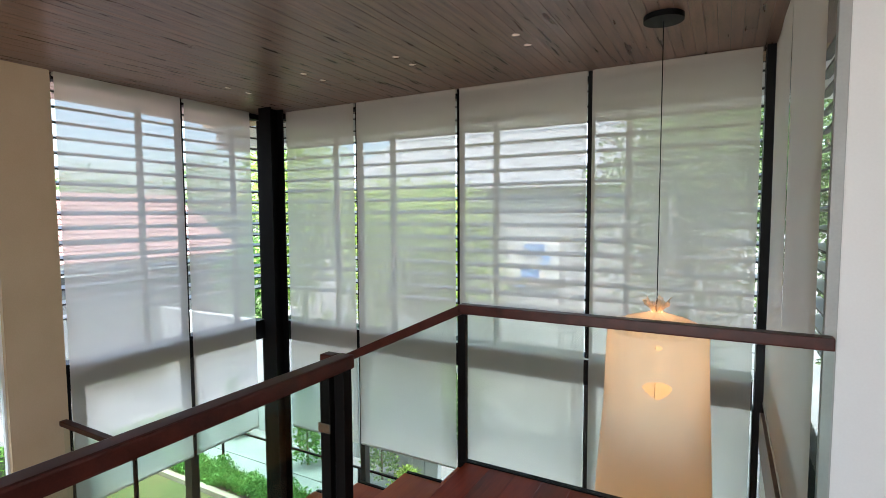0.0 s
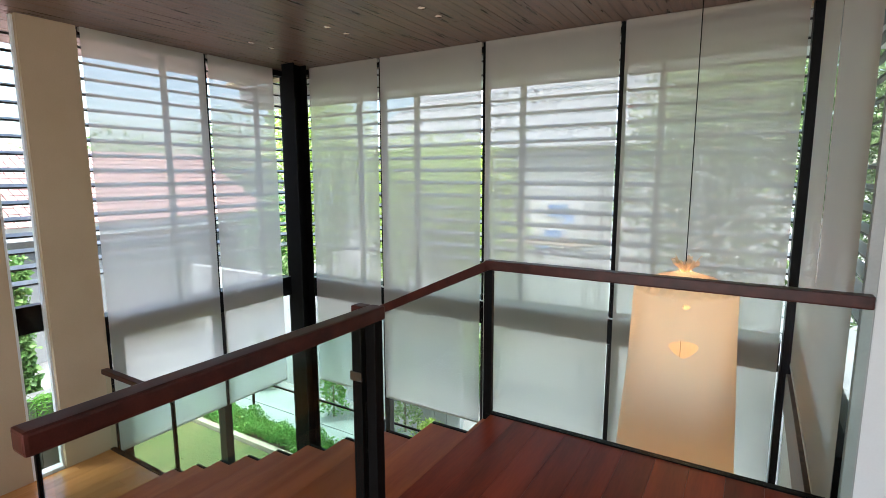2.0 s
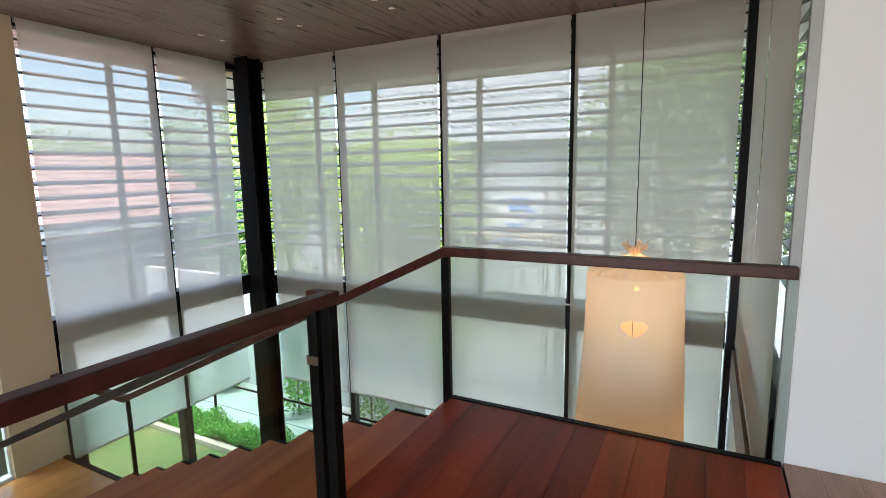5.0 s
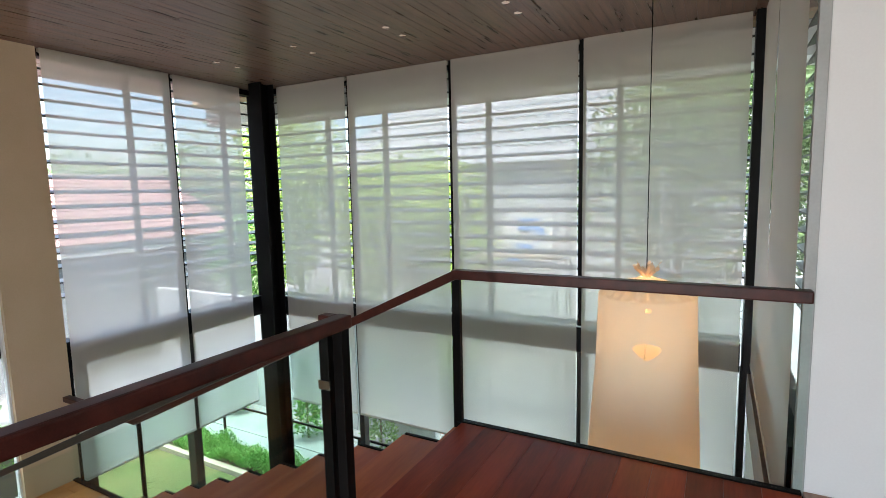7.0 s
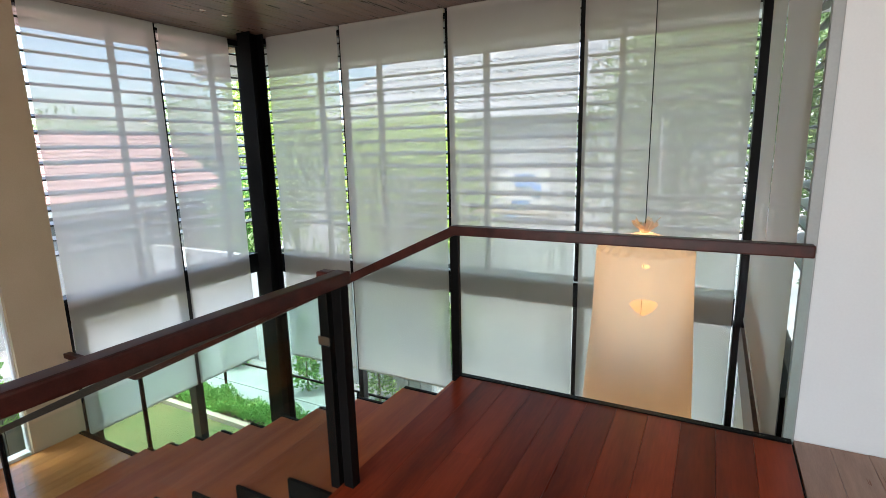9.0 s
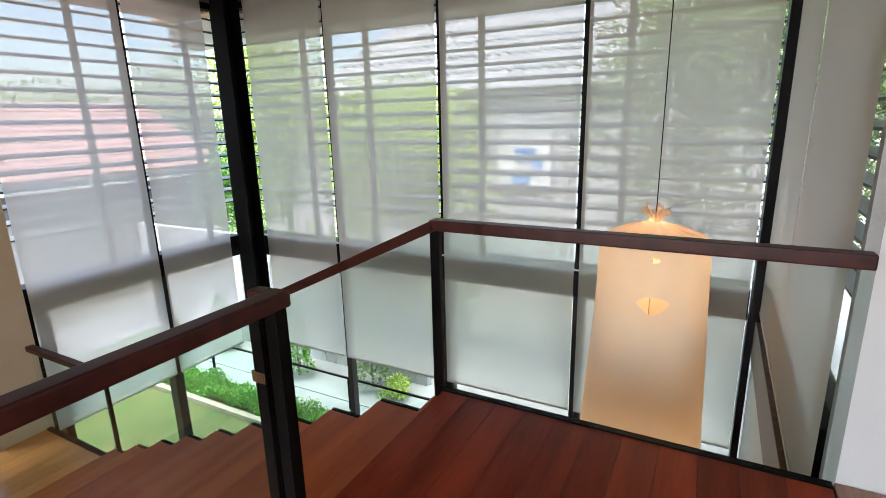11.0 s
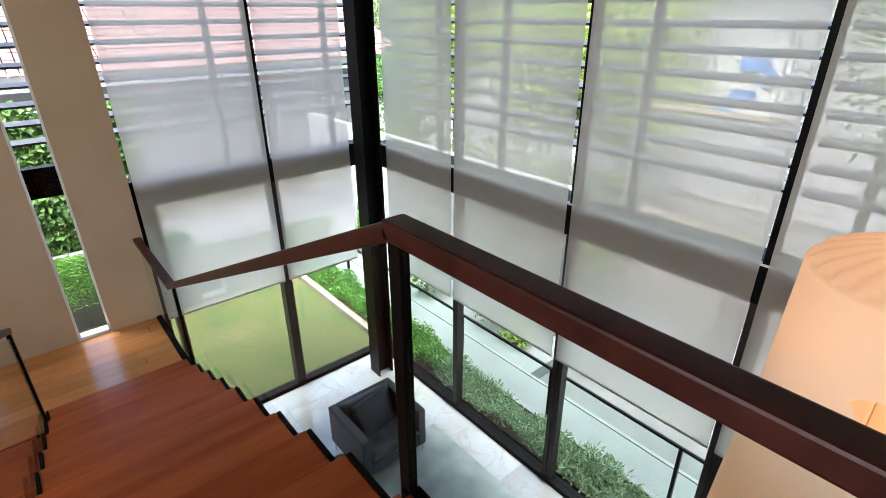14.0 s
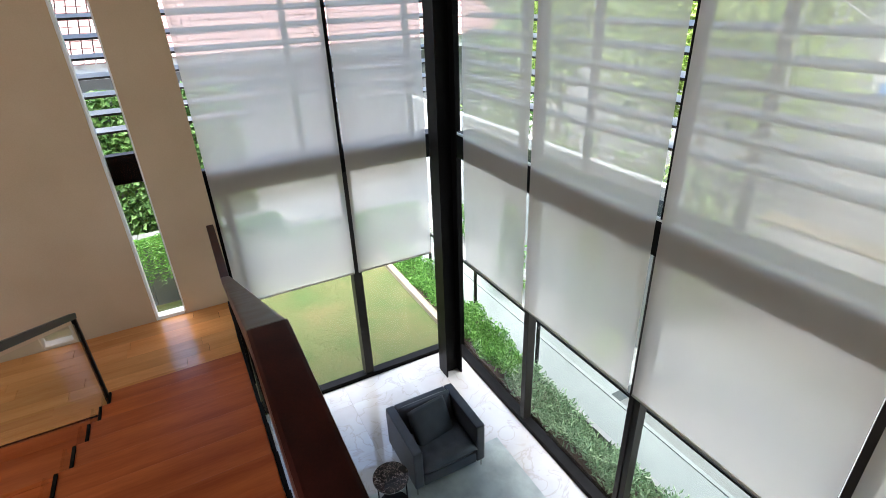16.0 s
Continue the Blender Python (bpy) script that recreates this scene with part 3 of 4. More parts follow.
for i in range(11):
    piece("riser", rs2, (XB + GOING * i, 0, MID - RISE * i), flight)
    if i:
        piece("tread", tr2, (XB + GOING * (i - 0.5), 0, MID - RISE * i), flight)

# ---- railings ----
RW, RH = 0.075, 0.058


def handrail(pts, parent, w=RW):
    for a, b_ in zip(pts, pts[1:]):
        a, b_ = Vector(a), Vector(b_)
        part("handrail", bar(a - Vector((0, 0, RH / 2)), b_ - Vector((0, 0, RH / 2)), w, RH, 0.008), RAIL_WOOD, parent, "dark red-brown timber handrail")


def pane(pts, y0, y1, parent, material=GUARD_GLASS):
    """Glass with a quadrilateral outline in x and z, or y and z."""
    b = bmesh.new()
    r = [b.verts.new(p) for p in pts]
    f = b.faces.new(r)
    e = bmesh.ops.extrude_face_region(b, geom=[f])
    bmesh.ops.translate(b, verts=[v for v in e["geom"] if isinstance(v, bmesh.types.BMVert)], vec=(y0, y1, 0))
    bmesh.ops.delete(b, geom=[f], context="FACES_ONLY")
    g = part("glass_panel", b, material, parent, "clear greenish glass panel")
    g.visible_shadow = False


RT = 0.992
nr = thing("stair_railing", (X0, GY, 0), "glass balustrade with timber handrail along the landing and stair", "railing", "balustrades")
handrail([(X0 - 0.012, GY, RT), (0.325, GY, RT)], nr)
handrail([(XB, GY, MID + RT), (X0 + 0.012, GY, RT)], nr)
handrail([(WX + 0.002, GY, MID + RT), (XB + 0.012, GY, MID + RT)], nr)
for x, z, w in ((X0 + 0.005, 0.0, 0.055),):
    part("post", box(x - w / 2, x + w / 2, GY - 0.012, GY + 0.022, z - 0.1, z + RT - RH, 0.003), STEEL, nr)
part("post", box(XB - 0.02, XB + 0.02, GY + 0.002, GY + 0.03, MID - 0.1, MID + RT - RH, 0.003), STEEL, nr)
gy = GY - 0.004
for xa, xb in ((X0 + 0.04, 0.325),):
    pane([(xa, gy, 0.01), (xb, gy, 0.01), (xb, gy, RT - RH), (xa, gy, RT - RH)], 0, 0.01, nr)
pane([(XB + 0.03, GY + 0.004, MID + 0.03), (X0 - 0.03, GY + 0.004, -0.12), (X0 - 0.03, GY + 0.004, RT - RH - 0.01), (XB + 0.03, GY + 0.004, MID + RT - RH + 0.01)], 0, 0.01, nr)
pane([(WX + 0.02, gy, MID + 0.01), (XB - 0.03, gy, MID + 0.01), (XB - 0.03, gy, MID + RT - RH), (WX + 0.02, gy, MID + RT - RH)], 0, 0.01, nr)
part("base_channel", box(X0 + 0.03, 0.325, GY - 0.008, GY + 0.03, -0.02, 0.006), STEEL, nr)
part("base_channel", box(WX + 0.005, XB - 0.03, GY - 0.022, GY + 0.03, MID - 0.02, MID + 0.012), STEEL, nr)

sr = thing("stair_railing", (XB, SY0, MID), "glass balustrade with dark handrail on the inner stair side", "railing", "balustrades")
SYR = SY0 - 0.022
part("handrail", bar((XB - 0.02, SYR, MID + RT - 0.022), (-1.48, SYR - 0.02, 0.935), 0.05, 0.05, 0.008), BRONZE, sr, "slim dark bronze handrail")
part("post", box(XB - 0.02, XB + 0.02, SYR - 0.016, SYR + 0.016, MID - 0.1, MID + RT - 0.04, 0.003), STEEL, sr)
pane([(XB + 0.03, SYR - 0.005, MID + 0.03), (X0 - 0.03, SYR - 0.005, -0.12), (X0 - 0.03, SYR - 0.005, 0.86), (XB + 0.03, SYR - 0.005, MID + RT - 0.06)], 0, 0.01, sr, STAIR_GLASS)

GX = -1.45
gr = thing("gallery_railing", (GX, 1.2, 0), "glass balustrade with thick red-brown timber handrail beside the stairhead", "railing", "balustrades")
part("handrail", box(GX - 0.035, GX + 0.035, 0.572, 1.806, 0.915, 0.972, 0.009), RAIL_WOOD, gr, "thick red-brown timber handrail")
part("handrail_return", box(GX - 0.105, GX - 0.036, 1.748, 1.805, 0.917, 0.970, 0.008), RAIL_WOOD, gr)
for x, y, w in ((GX + 0.012, 1.755, 0.05), (GX - 0.055, 1.745, 0.05)):
    part("post", box(x - w / 2, x + w / 2, y - 0.025, y + 0.025, -0.02, 0.918, 0.003), STEEL, gr)
# bright metal strip added to draw the pale reflection on the post
part("clamp", box(GX - 0.085, GX - 0.025, 1.712, 1.72, 0.66, 0.70, 0.002), CHROME, gr, "small bright strip standing in for a reflection on the post")
pane([(GX - 0.005, 0.63, 0.01), (GX - 0.005, 1.71, 0.01), (GX - 0.005, 1.71, 0.918), (GX - 0.005, 0.63, 0.918)], 0.01, 0, gr)

# ---- pendant lantern ----
LX, LY = -0.58, 4.65
lamp = thing("pendant_lantern", (LX, LY, CEIL), "tall cream fabric pendant lantern with gathered top, lit from inside", "pendant lamp")
part("canopy", rod((LX, LY, CEIL - 0.045), (LX, LY, CEIL - 0.002), 0.15, 40), STEEL, lamp, "black round ceiling canopy")
part("cord", rod((LX, LY, 0.70), (LX, LY, CEIL - 0.04), 0.004, 8), STEEL, lamp)
PROF = [(r * 1.03, z) for r, z in [(0.045, 0.735), (0.10, 0.715), (0.22, 0.68), (0.33, 0.63), (0.375, 0.585), (0.378, 0.5), (0.385, 0.3), (0.395, 0.0), (0.415, -0.35), (0.437, -0.75), (0.452, -1.0), (0.44, -1.15), (0.37, -1.28), (0.27, -1.36), (0.15, -1.42), (0.05, -1.47)]]


def lathe(prof, seg, ripple):
    b = bmesh.new()
    rows = []
    for k, (r, z) in enumerate(prof):
        row = []
        for i in range(seg):
            a = 2 * math.pi * i / seg
            rr = r * (1 + ripple(k, a, z))
            row.append(b.verts.new((LX + rr * math.cos(a), LY + rr * math.sin(a), z)))
        rows.append(row)
    for k in range(len(prof) - 1):
        for i in range(seg):
            b.faces.new((rows[k][i], rows[k][(i + 1) % seg], rows[k + 1][(i + 1) % seg], rows[k + 1][i]))
    return b


fine = []
for (r0, z0), (r1, z1) in zip(PROF, PROF[1:]):
    m_ = max(1, int(abs(z1 - z0) / (0.008 if 0.0 <= z1 < 0.6 else 0.03)))
    fine += [(r0 + (r1 - r0) * j / m_, z0 + (z1 - z0) * j / m_) for j in range(m_)]
fine.append(PROF[-1])


def ripple(k, a, z):
    pleat = 0.03 * math.sin(22 * a + 1.3 * math.sin(3 * a)) if z > 0.6 else 0.0
    pleat += 0.07 * math.sin(16 * a + math.sin(2 * a)) * min(1, max(0, (-1.05 - z) / 0.25))
    return pleat + 0.012 * math.sin(3 * a + z * 2.1) + 0.006 * math.sin(7 * a - z * 5)


cloth = lathe(fine, 420, ripple)
# leaf-shaped vents cut in the cloth
CAMW = math.atan2(-1, 0.15)


def vent(b, ang, z, half_w, half_h):
    gone = []
    for f in b.faces:
        c = f.calc_center_median()
        a = math.atan2(c.y - LY, c.x - LX)
        u, v = (a - ang) * 0.40 / half_w, (c.z - z) / half_h
        if abs(u) < 1 and (-(1 - abs(u) ** 1.6) < v < 0.7 * (1 - u * u) ** 0.4):
            gone.append(f)
    bmesh.ops.delete(b, geom=gone, context="FACES")


vent(cloth, CAMW, 0.215, 0.105, 0.075)
vent(cloth, CAMW, 0.53, 0.03, 0.022)
shade_ = part("shade", cloth, LANTERN, lamp, "cream cloth lantern shade", True)
ruff = lathe([(0.03, 0.725), (0.035, 0.745), (0.055, 0.775), (0.08, 0.805), (0.10, 0.825)], 160,
             lambda k, a, z: (z - 0.72) * (1.3 * math.sin(9 * a + 1.7 * math.sin(2 * a)) + 0.5 * math.sin(23 * a)))
for v in ruff.verts:
    a = math.atan2(v.co.y - LY, v.co.x - LX)
    v.co.z += (v.co.z - 0.725) * (0.28 * math.sin(5 * a + 1) + 0.12 * math.sin(13 * a))
part("ruffle", ruff, CHIFFON, shade_, "gathered peach gauze knot", True)
for z, r, e, fwd in ((0.57, 0.025, 0.24, 0.0), (0.22, 0.032, 0.66, 0.0), (-1.02, 0.025, 0.60, 0.22)):
    bb = bmesh.new()
    bmesh.ops.create_uvsphere(bb, u_segments=16, v_segments=10, radius=r, matrix=Matrix.Translation((LX + fwd * math.cos(CAMW), LY + fwd * math.sin(CAMW), z)))
    part("bulb", bb, BULB, lamp, "warm glowing bulb", True)
    lt = new("lantern_light", bpy.data.lights.new("lantern_light", "POINT"))
    lt.data.energy, lt.data.color, lt.data.shadow_soft_size = e, (1.0, 0.52, 0.22), 0.04
    lt.location = (LX + fwd * math.cos(CAMW), LY + fwd * math.sin(CAMW), z + 0.07)
part("stem", rod((LX, LY, -0.84), (LX, LY, 0.70), 0.003, 8), CHROME, lamp)

# ---- ceiling spots ----
for x in (-5.46, -4.215, -2.995, -1.745):
    for y in (4.47, 4.775):
        t_ = thing("ceiling_spot", (x, y, CEIL), "small round recessed ceiling spotlight, pale rim", "spotlight", "ceiling spots")
        ringb = bmesh.new()
        bmesh.ops.create_cone(ringb, cap_ends=False, segments=24, radius1=0.043, radius2=0.036, depth=0.008, matrix=Matrix.Translation((x, y, CEIL - 0.004)))
        rim_ = part("rim", ringb, CHROME, t_)
        d_ = bmesh.new()
        bmesh.ops.create_circle(d_, cap_ends=True, segments=24, radius=0.036, matrix=Matrix.Translation((x, y, CEIL - 0.003)) @ Matrix.Rotation(math.pi, 4, "X"))
        part("lens", d_, SPOT_GLOW, rim_, "faintly glowing lens")

# ---- sitting corner below ----
whole("rug", box(-4.58, -1.6, 2.9, 5.52, F0, F0 + 0.014, 0.004), RUG, "grey-green woven rug on the marble floor", "rug")
ac = thing("armchair", (-4.69, 4.715, F0), "boxy dark grey leather armchair with thin metal legs", "armchair")
AX0, AX1, AY0, AY1 = -5.09, -4.29, 4.27, 5.16
AZ = F0 + 0.14
part("arm", box(AX0, AX1, AY0, AY0 + 0.11, AZ, F0 + 0.68, 0.02), LEATHER, ac)
part("arm", box(AX0, AX1, AY1 - 0.11, AY1, AZ, F0 + 0.68, 0.02), LEATHER, ac)
part("backrest", box(AX0, AX0 + 0.11, AY0 + 0.112, AY1 - 0.112, AZ, F0 + 0.68, 0.02), LEATHER, ac)
part("seat_base", box(AX0 + 0.112, AX1 - 0.004, AY0 + 0.112, AY1 - 0.112, AZ, F0 + 0.29, 0.012), LEATHER, ac)


def pad(x0, x1, y0, y1, z0, z1, tufts=(), seed=1):
    b = bmesh.new()
    bmesh.ops.create_cube(b, size=1.0)
    bmesh.ops.subdivide_edges(b, edges=b.edges[:], cuts=12, use_grid_fill=True)
    r = noise
    for v in b.verts:
        u, w, h = v.co.x * 2, v.co.y * 2, v.co.z * 2
        puff = (1 - u ** 4) * (1 - w ** 4)
        edge = 1 - 0.06 * (abs(u) ** 6 + abs(w) ** 6) * abs(h)
        v.co.x, v.co.y = v.co.x * edge, v.co.y * edge
        z = h * (0.62 + 0.38 * puff)
        for tx, ty in tufts:
            if h > 0:
                z -= 0.5 * math.exp(-((u - tx) ** 2 + (w - ty) ** 2) / 0.035)
        z += 0.05 * r.noise(Vector((u * 2 + seed, w * 2, h)))
        v.co.z = z / 2
    b.transform(Matrix.Translation(((x0 + x1) / 2, (y0 + y1) / 2, (z0 + z1) / 2)) @ Matrix.Diagonal((x1 - x0, y1 - y0, z1 - z0, 1)))
    return b


part("seat_cushion", pad(AX0 + 0.115, AX1 + 0.018, AY0 + 0.105, AY1 - 0.105, F0 + 0.27, F0 + 0.45, [(a, b_) for a in (-0.3, 0.4) for b_ in (-0.5, 0, 0.5)]), LEATHER, ac, "tufted leather seat cushion", True)
bk = pad(-0.22, 0.22, -0.335, 0.335, -0.07, 0.07, (), 4)
bk.transform(Matrix.Translation((AX0 + 0.205, 4.715, F0 + 0.52)) @ Matrix.Rotation(radians(72), 4, "Y"))
part("back_cushion", bk, LEATHER, ac, "", True)
for x in (AX0 + 0.04, AX1 - 0.04):
    for y in (AY0 + 0.03, AY1 - 0.03):
        part("leg", rod((x, y, F0 + (0.014 if x > -4.5 else 0)), (x, y, AZ + 0.01), 0.009, 8), CHROME, ac, "thin metal leg")
cu = pad(-0.23, 0.23, -0.25, 0.25, -0.075, 0.075, (), 7)
cu.transform(Matrix.Translation((AX0 + 0.365, 4.69, F0 + 0.57)) @ Matrix.Rotation(radians(8), 4, "Z") @ Matrix.Rotation(radians(62), 4, "Y"))
whole("cushion", cu, CUSHION, "dark blue-grey square cushion leaning in the armchair", "cushion", soft=True)
stb = thing("side_table", (-4.30, 4.0, F0), "small round side table with veined black marble top", "side table")
part("top", rod((-4.30, 4.0, F0 + 0.50), (-4.30, 4.0, F0 + 0.525), 0.19, 40), BLACK_MARBLE, stb, "veined black marble top")
part("rim", rod((-4.30, 4.0, F0 + 0.485), (-4.30, 4.0, F0 + 0.499), 0.185, 40), CHROME, stb)
for k in range(4):
    a = math.pi / 4 + k * math.pi / 2
    part("leg", rod((-4.30 + 0.17 * math.cos(a), 4.0 + 0.17 * math.sin(a), F0 + 0.014), (-4.30 + 0.17 * math.cos(a), 4.0 + 0.17 * math.sin(a), F0 + 0.486), 0.008, 8), STEEL, stb)
part("foot_ring", rod((-4.30, 4.0, F0 + 0.07), (-4.30, 4.0, F0 + 0.08), 0.172, 32), STEEL, stb)

# ---- garden ----
whole("lawn", box(-10.4, WX - 0.03, -6.0, 6.02, -3.9, -3.6), LAWN, "short yellow-green lawn beside the house", "lawn", kind="structure")
r_ = np.random.RandomState(5)
n_ = 60000
gp = np.stack([r_.uniform(-10.3, WX - 0.17, n_), r_.uniform(-1.0, 5.98, n_), np.full(n_, -3.602)], 1)
tagged(foliage("lawn_grass", gp, np.tile([0, 0, 1.2], (n_, 1)), 0.015, leaf_mat("grass_blade", (0.055, 0.088, 0.019), (0.10, 0.112, 0.036)), seed=6, aspect=0.4), "short sparse grass blades on the lawn", "grass", kind="stuff")
whole("kerb", box(-10.4, -6.72, 6.02, 6.14, -3.75, -3.50, 0.01), KERB, "sand-coloured stone kerb along the planting bed", "kerb", kind="structure")
whole("planting_bed", box(-10.4, 1.6, 6.15, 6.62, -3.85, -3.56), SOIL, "dark soil planting bed along the glass", "planting bed", kind="structure")
whole("path", box(-12, 3.0, 6.64, 7.198, -3.85, -3.50), CONCRETE, "pale grey concrete path behind the glass railing", "path", kind="structure")
whole("path_kerb", box(-12, 3.0, 7.20, 7.25, -3.85, -3.485, 0.004), mk("pale_kerb", (0.15, 0.158, 0.158), (0.20, 0.21, 0.21), 3, (1, 1, 1), 0.6, 0.05, 60), "pale edging line of the path", "kerb", kind="structure")


def hedge(x0, x1, y0, y1, z0, h, n, mat_, seed, size, label, aspect=0.5):
    r = np.random.RandomState(seed)
    x, y = r.uniform(x0, x1, n), r.uniform(y0, y1, n)
    lump = 0.55 + 0.45 * np.sin(x * 5.1 + seed) * np.sin(y * 7.3 + x * 2.2) + r.normal(0, 0.12, n)
    z = z0 + h * np.clip(lump, 0.12, 1.25) * r.uniform(0.35, 1.0, n)
    ob = foliage("hedge", np.stack([x, y, z], 1), np.stack([r.normal(0, 0.5, n), r.normal(0, 0.5, n), np.full(n, 0.7)], 1), size, mat_, seed=seed, aspect=aspect)
    tagged(ob, label, "hedge", kind="stuff")


hedge(-10.2, -5.3, 6.15, 6.68, -3.58, 0.40, 15000, LEAF_HEDGE, 11, 0.06, "leafy bright green low hedge in the bed")
hedge(-5.4, 0.8, 6.14, 6.60, -3.58, 0.36, 13000, LEAF_DULL, 12, 0.075, "feathery dull green shrubs along the glass", 0.32)

rl_ = thing("garden_railing", (-4.5, 6.66, -3.5), "glass garden railing with thin black posts", "railing")
for k in range(8):
    x = -10.4 + k * 1.7
    part("post", box(x - 0.018, x + 0.018, 6.65, 6.69, -3.52, -2.66), STEEL, rl_)
part("top_rail", box(-10.4, 1.6, 6.655, 6.685, -2.66, -2.63), STEEL, rl_)
for k in range(7):
    x = -10.4 + k * 1.7
    g_ = part("glass_panel", sheet(x + 0.03, x + 1.67, 6.665, 6.675, -3.44, -2.68), GUARD_GLASS, rl_)
    g_.visible_shadow = False

whole("terrace", box(-12, -4.4, 7.252, 8.4, -3.85, -3.50), CONCRETE, "pale grey concrete terrace before the wall", "terrace", kind="structure")

# grey clad boundary wall
fw = thing("boundary_wall", (-9.0, 8.4, -3.6), "pale grey clad boundary wall with vertical grooves", "wall")
part("core", box(-13.2, -4.75, 8.34, 8.47, -3.75, -0.9), FENCE, fw)
fm = mesh_of("panel", box(0.006, 0.274, 0, 0.018, 0, 2.80), FENCE)
fm2 = mesh_of("panel", box(0.006, 0.084, 0, 0.028, 0, 2.80), FENCE)
x = -13.2
k = 0
while x < -5.0:
    piece("panel", fm if k % 3 else fm2, (x, 8.312 if k % 3 else 8.302, -3.7), fw)
    x += 0.28 if k % 3 else 0.09
    k += 1


def shrub_tree(x, y, z, h, r, seed, label, material=LEAF_DARK):
    t_ = thing("small_tree", (x, y, z), label, "tree", "slim trees")
    part("trunk", rod((x, y, z), (x, y, z + h * 0.8), 0.025, 8, 0.008), BARK, t_)
    rr = np.random.RandomState(seed)
    n = 1700
    u = rr.uniform(0.06, 1, n)
    a = rr.uniform(0, 2 * math.pi, n)
    rad = r * (1.05 - u) ** 0.6 * np.sqrt(rr.uniform(0.15, 1, n)) * (1 + 0.25 * np.sin(a * 3 + u * 9))
    p = np.stack([x + rad * np.cos(a), y + rad * np.sin(a), z + h * u], 1)
    foliage("crown", p, np.stack([np.cos(a), np.sin(a), np.full(n, 0.5)], 1), 0.075, material, t_, seed)
    return t_


shrub_tree(-7.35, 7.6, -3.5, 1.62, 0.30, 21, "slim upright green shrub tree by the path", LEAF_HEDGE)
shrub_tree(-5.7, 7.85, -3.5, 1.75, 0.36, 22, "slim conical dark green tree by the wall")
shrub_tree(-9.8, 7.8, -3.5, 1.3, 0.28, 23, "slim upright green shrub tree by the path", LEAF_HEDGE)
p_, o_ = cluster((-5.15, 7.75, -3.3), (0.32, 0.28, 0.22), 900, 24)
tagged(foliage("bush", p_, o_, 0.08, LEAF_LIME, seed=25), "round bright green bush beside the tree", "bush")

# planter wall with hanging ferns
pw = thing("planter_wall", (-10.6, 3.0, -3.6), "dark grey panelled planter wall with hanging ferns on top", "planter")
pm = mesh_of("panel", box(0, 0.4, 0.005, 0.595, 0, 1.0, 0.004), PLANTER)
pm2 = mesh_of("panel", box(0, 0.4, 0.005, 0.595, 0, 1.36, 0.004), PLANTER)
for k in range(22):
    piece("panel", pm2 if k < 17 else pm, (-10.8, -6.0 + k * 0.6, -3.65), pw)
rr = np.random.RandomState(31)
fp, fd = [], []
for k in range(900):
    y0 = rr.uniform(-6, 7.2)
    if math.sin(y0 * 3.1 + 0.6) < rr.uniform(-1.2, 0.5):
        continue
    ln, side, lift = rr.uniform(0.45, 0.95), rr.normal(0, 0.35), rr.uniform(0.05, 0.24)
    for j in range(24):
        u = (j + 0.5) / 24
        c_ = (-10.5 + ln * 0.55 * math.sin(u * 1.5), y0 + side * ln * u, (-2.3 if y0 < 4.2 else -2.72) + lift * math.sin(u * 2.4) - ln * 0.85 * u ** 2)
        for sg in (-1, 1):
            fp.append(c_)
            fd.append((0.5, sg * 2.2, -0.5 - u))
tagged(foliage("fern", fp, fd, 0.075, LEAF_FERN, seed=32, aspect=0.26), "bright green ferns hanging over the planter wall", "fern", kind="stuff")
whole("ivy_wall", box(-11.6, -11.4, -8, 3.95, -3.75, 0.0), SHEET, "garden wall covered in ivy", "wall", kind="structure")
n_ = 25000
yy, zz = rr.uniform(-6, 4.0, n_), rr.uniform(-2.8, 0.18, n_)
tagged(foliage("ivy", np.stack([-11.39 + rr.uniform(0, 0.12, n_), yy, zz], 1), np.stack([np.full(n_, 0.5), rr.normal(0, 0.4, n_), np.full(n_, -0.7)], 1), 0.125, LEAF_IVY, seed=33, aspect=0.85), "dense green ivy on the garden wall", "ivy", kind="stuff")

# neighbour's house with a red tiled roof
nh = thing("house", (-19.0, 7.0, -3.72), "white neighbouring house with red clay tiled roof", "house")
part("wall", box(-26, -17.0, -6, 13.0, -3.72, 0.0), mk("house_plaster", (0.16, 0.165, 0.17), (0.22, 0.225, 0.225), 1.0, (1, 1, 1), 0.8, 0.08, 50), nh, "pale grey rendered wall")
part("fascia", box(-16.6, -16.4, -6.5, 13.5, -0.20, 0.22), mk("weathered_white", (0.60, 0.61, 0.62), (0.70, 0.71, 0.71), 1.4, (1, 1, 1), 0.7, 0.05, 50), nh, "weathered white fascia")
tb = bmesh.new()
rows = 14
for j in range(rows):
    xr, zr = -16.35 - 0.30 * j, 0.26 + 0.155 * j
    for k in range(84):
        yc = -6.5 + 0.24 * k
        bb = bar((xr - 0.18, yc, zr + 0.085), (xr + 0.18, yc, zr - 0.075), 0.21, 0.03)
        v0 = [v.co.copy() for v in bb.verts]
        fs = [[v.index for v in f.verts] for f in bb.faces]
        bb.free()
        nv = [tb.verts.new(c) for c in v0]
        for f in fs:
            tb.faces.new([nv[i] for i in f])
rf = part("roof", box(-20.6, -20.45, -6.5, 13.6, 0.0, 2.36), TILE_RED, nh)
tl_ = part("roof_tiles", tb, TILE_RED, nh, "overlapping red clay tiles")
tagged(tl_, kind="stuff")

# ---- street side ----


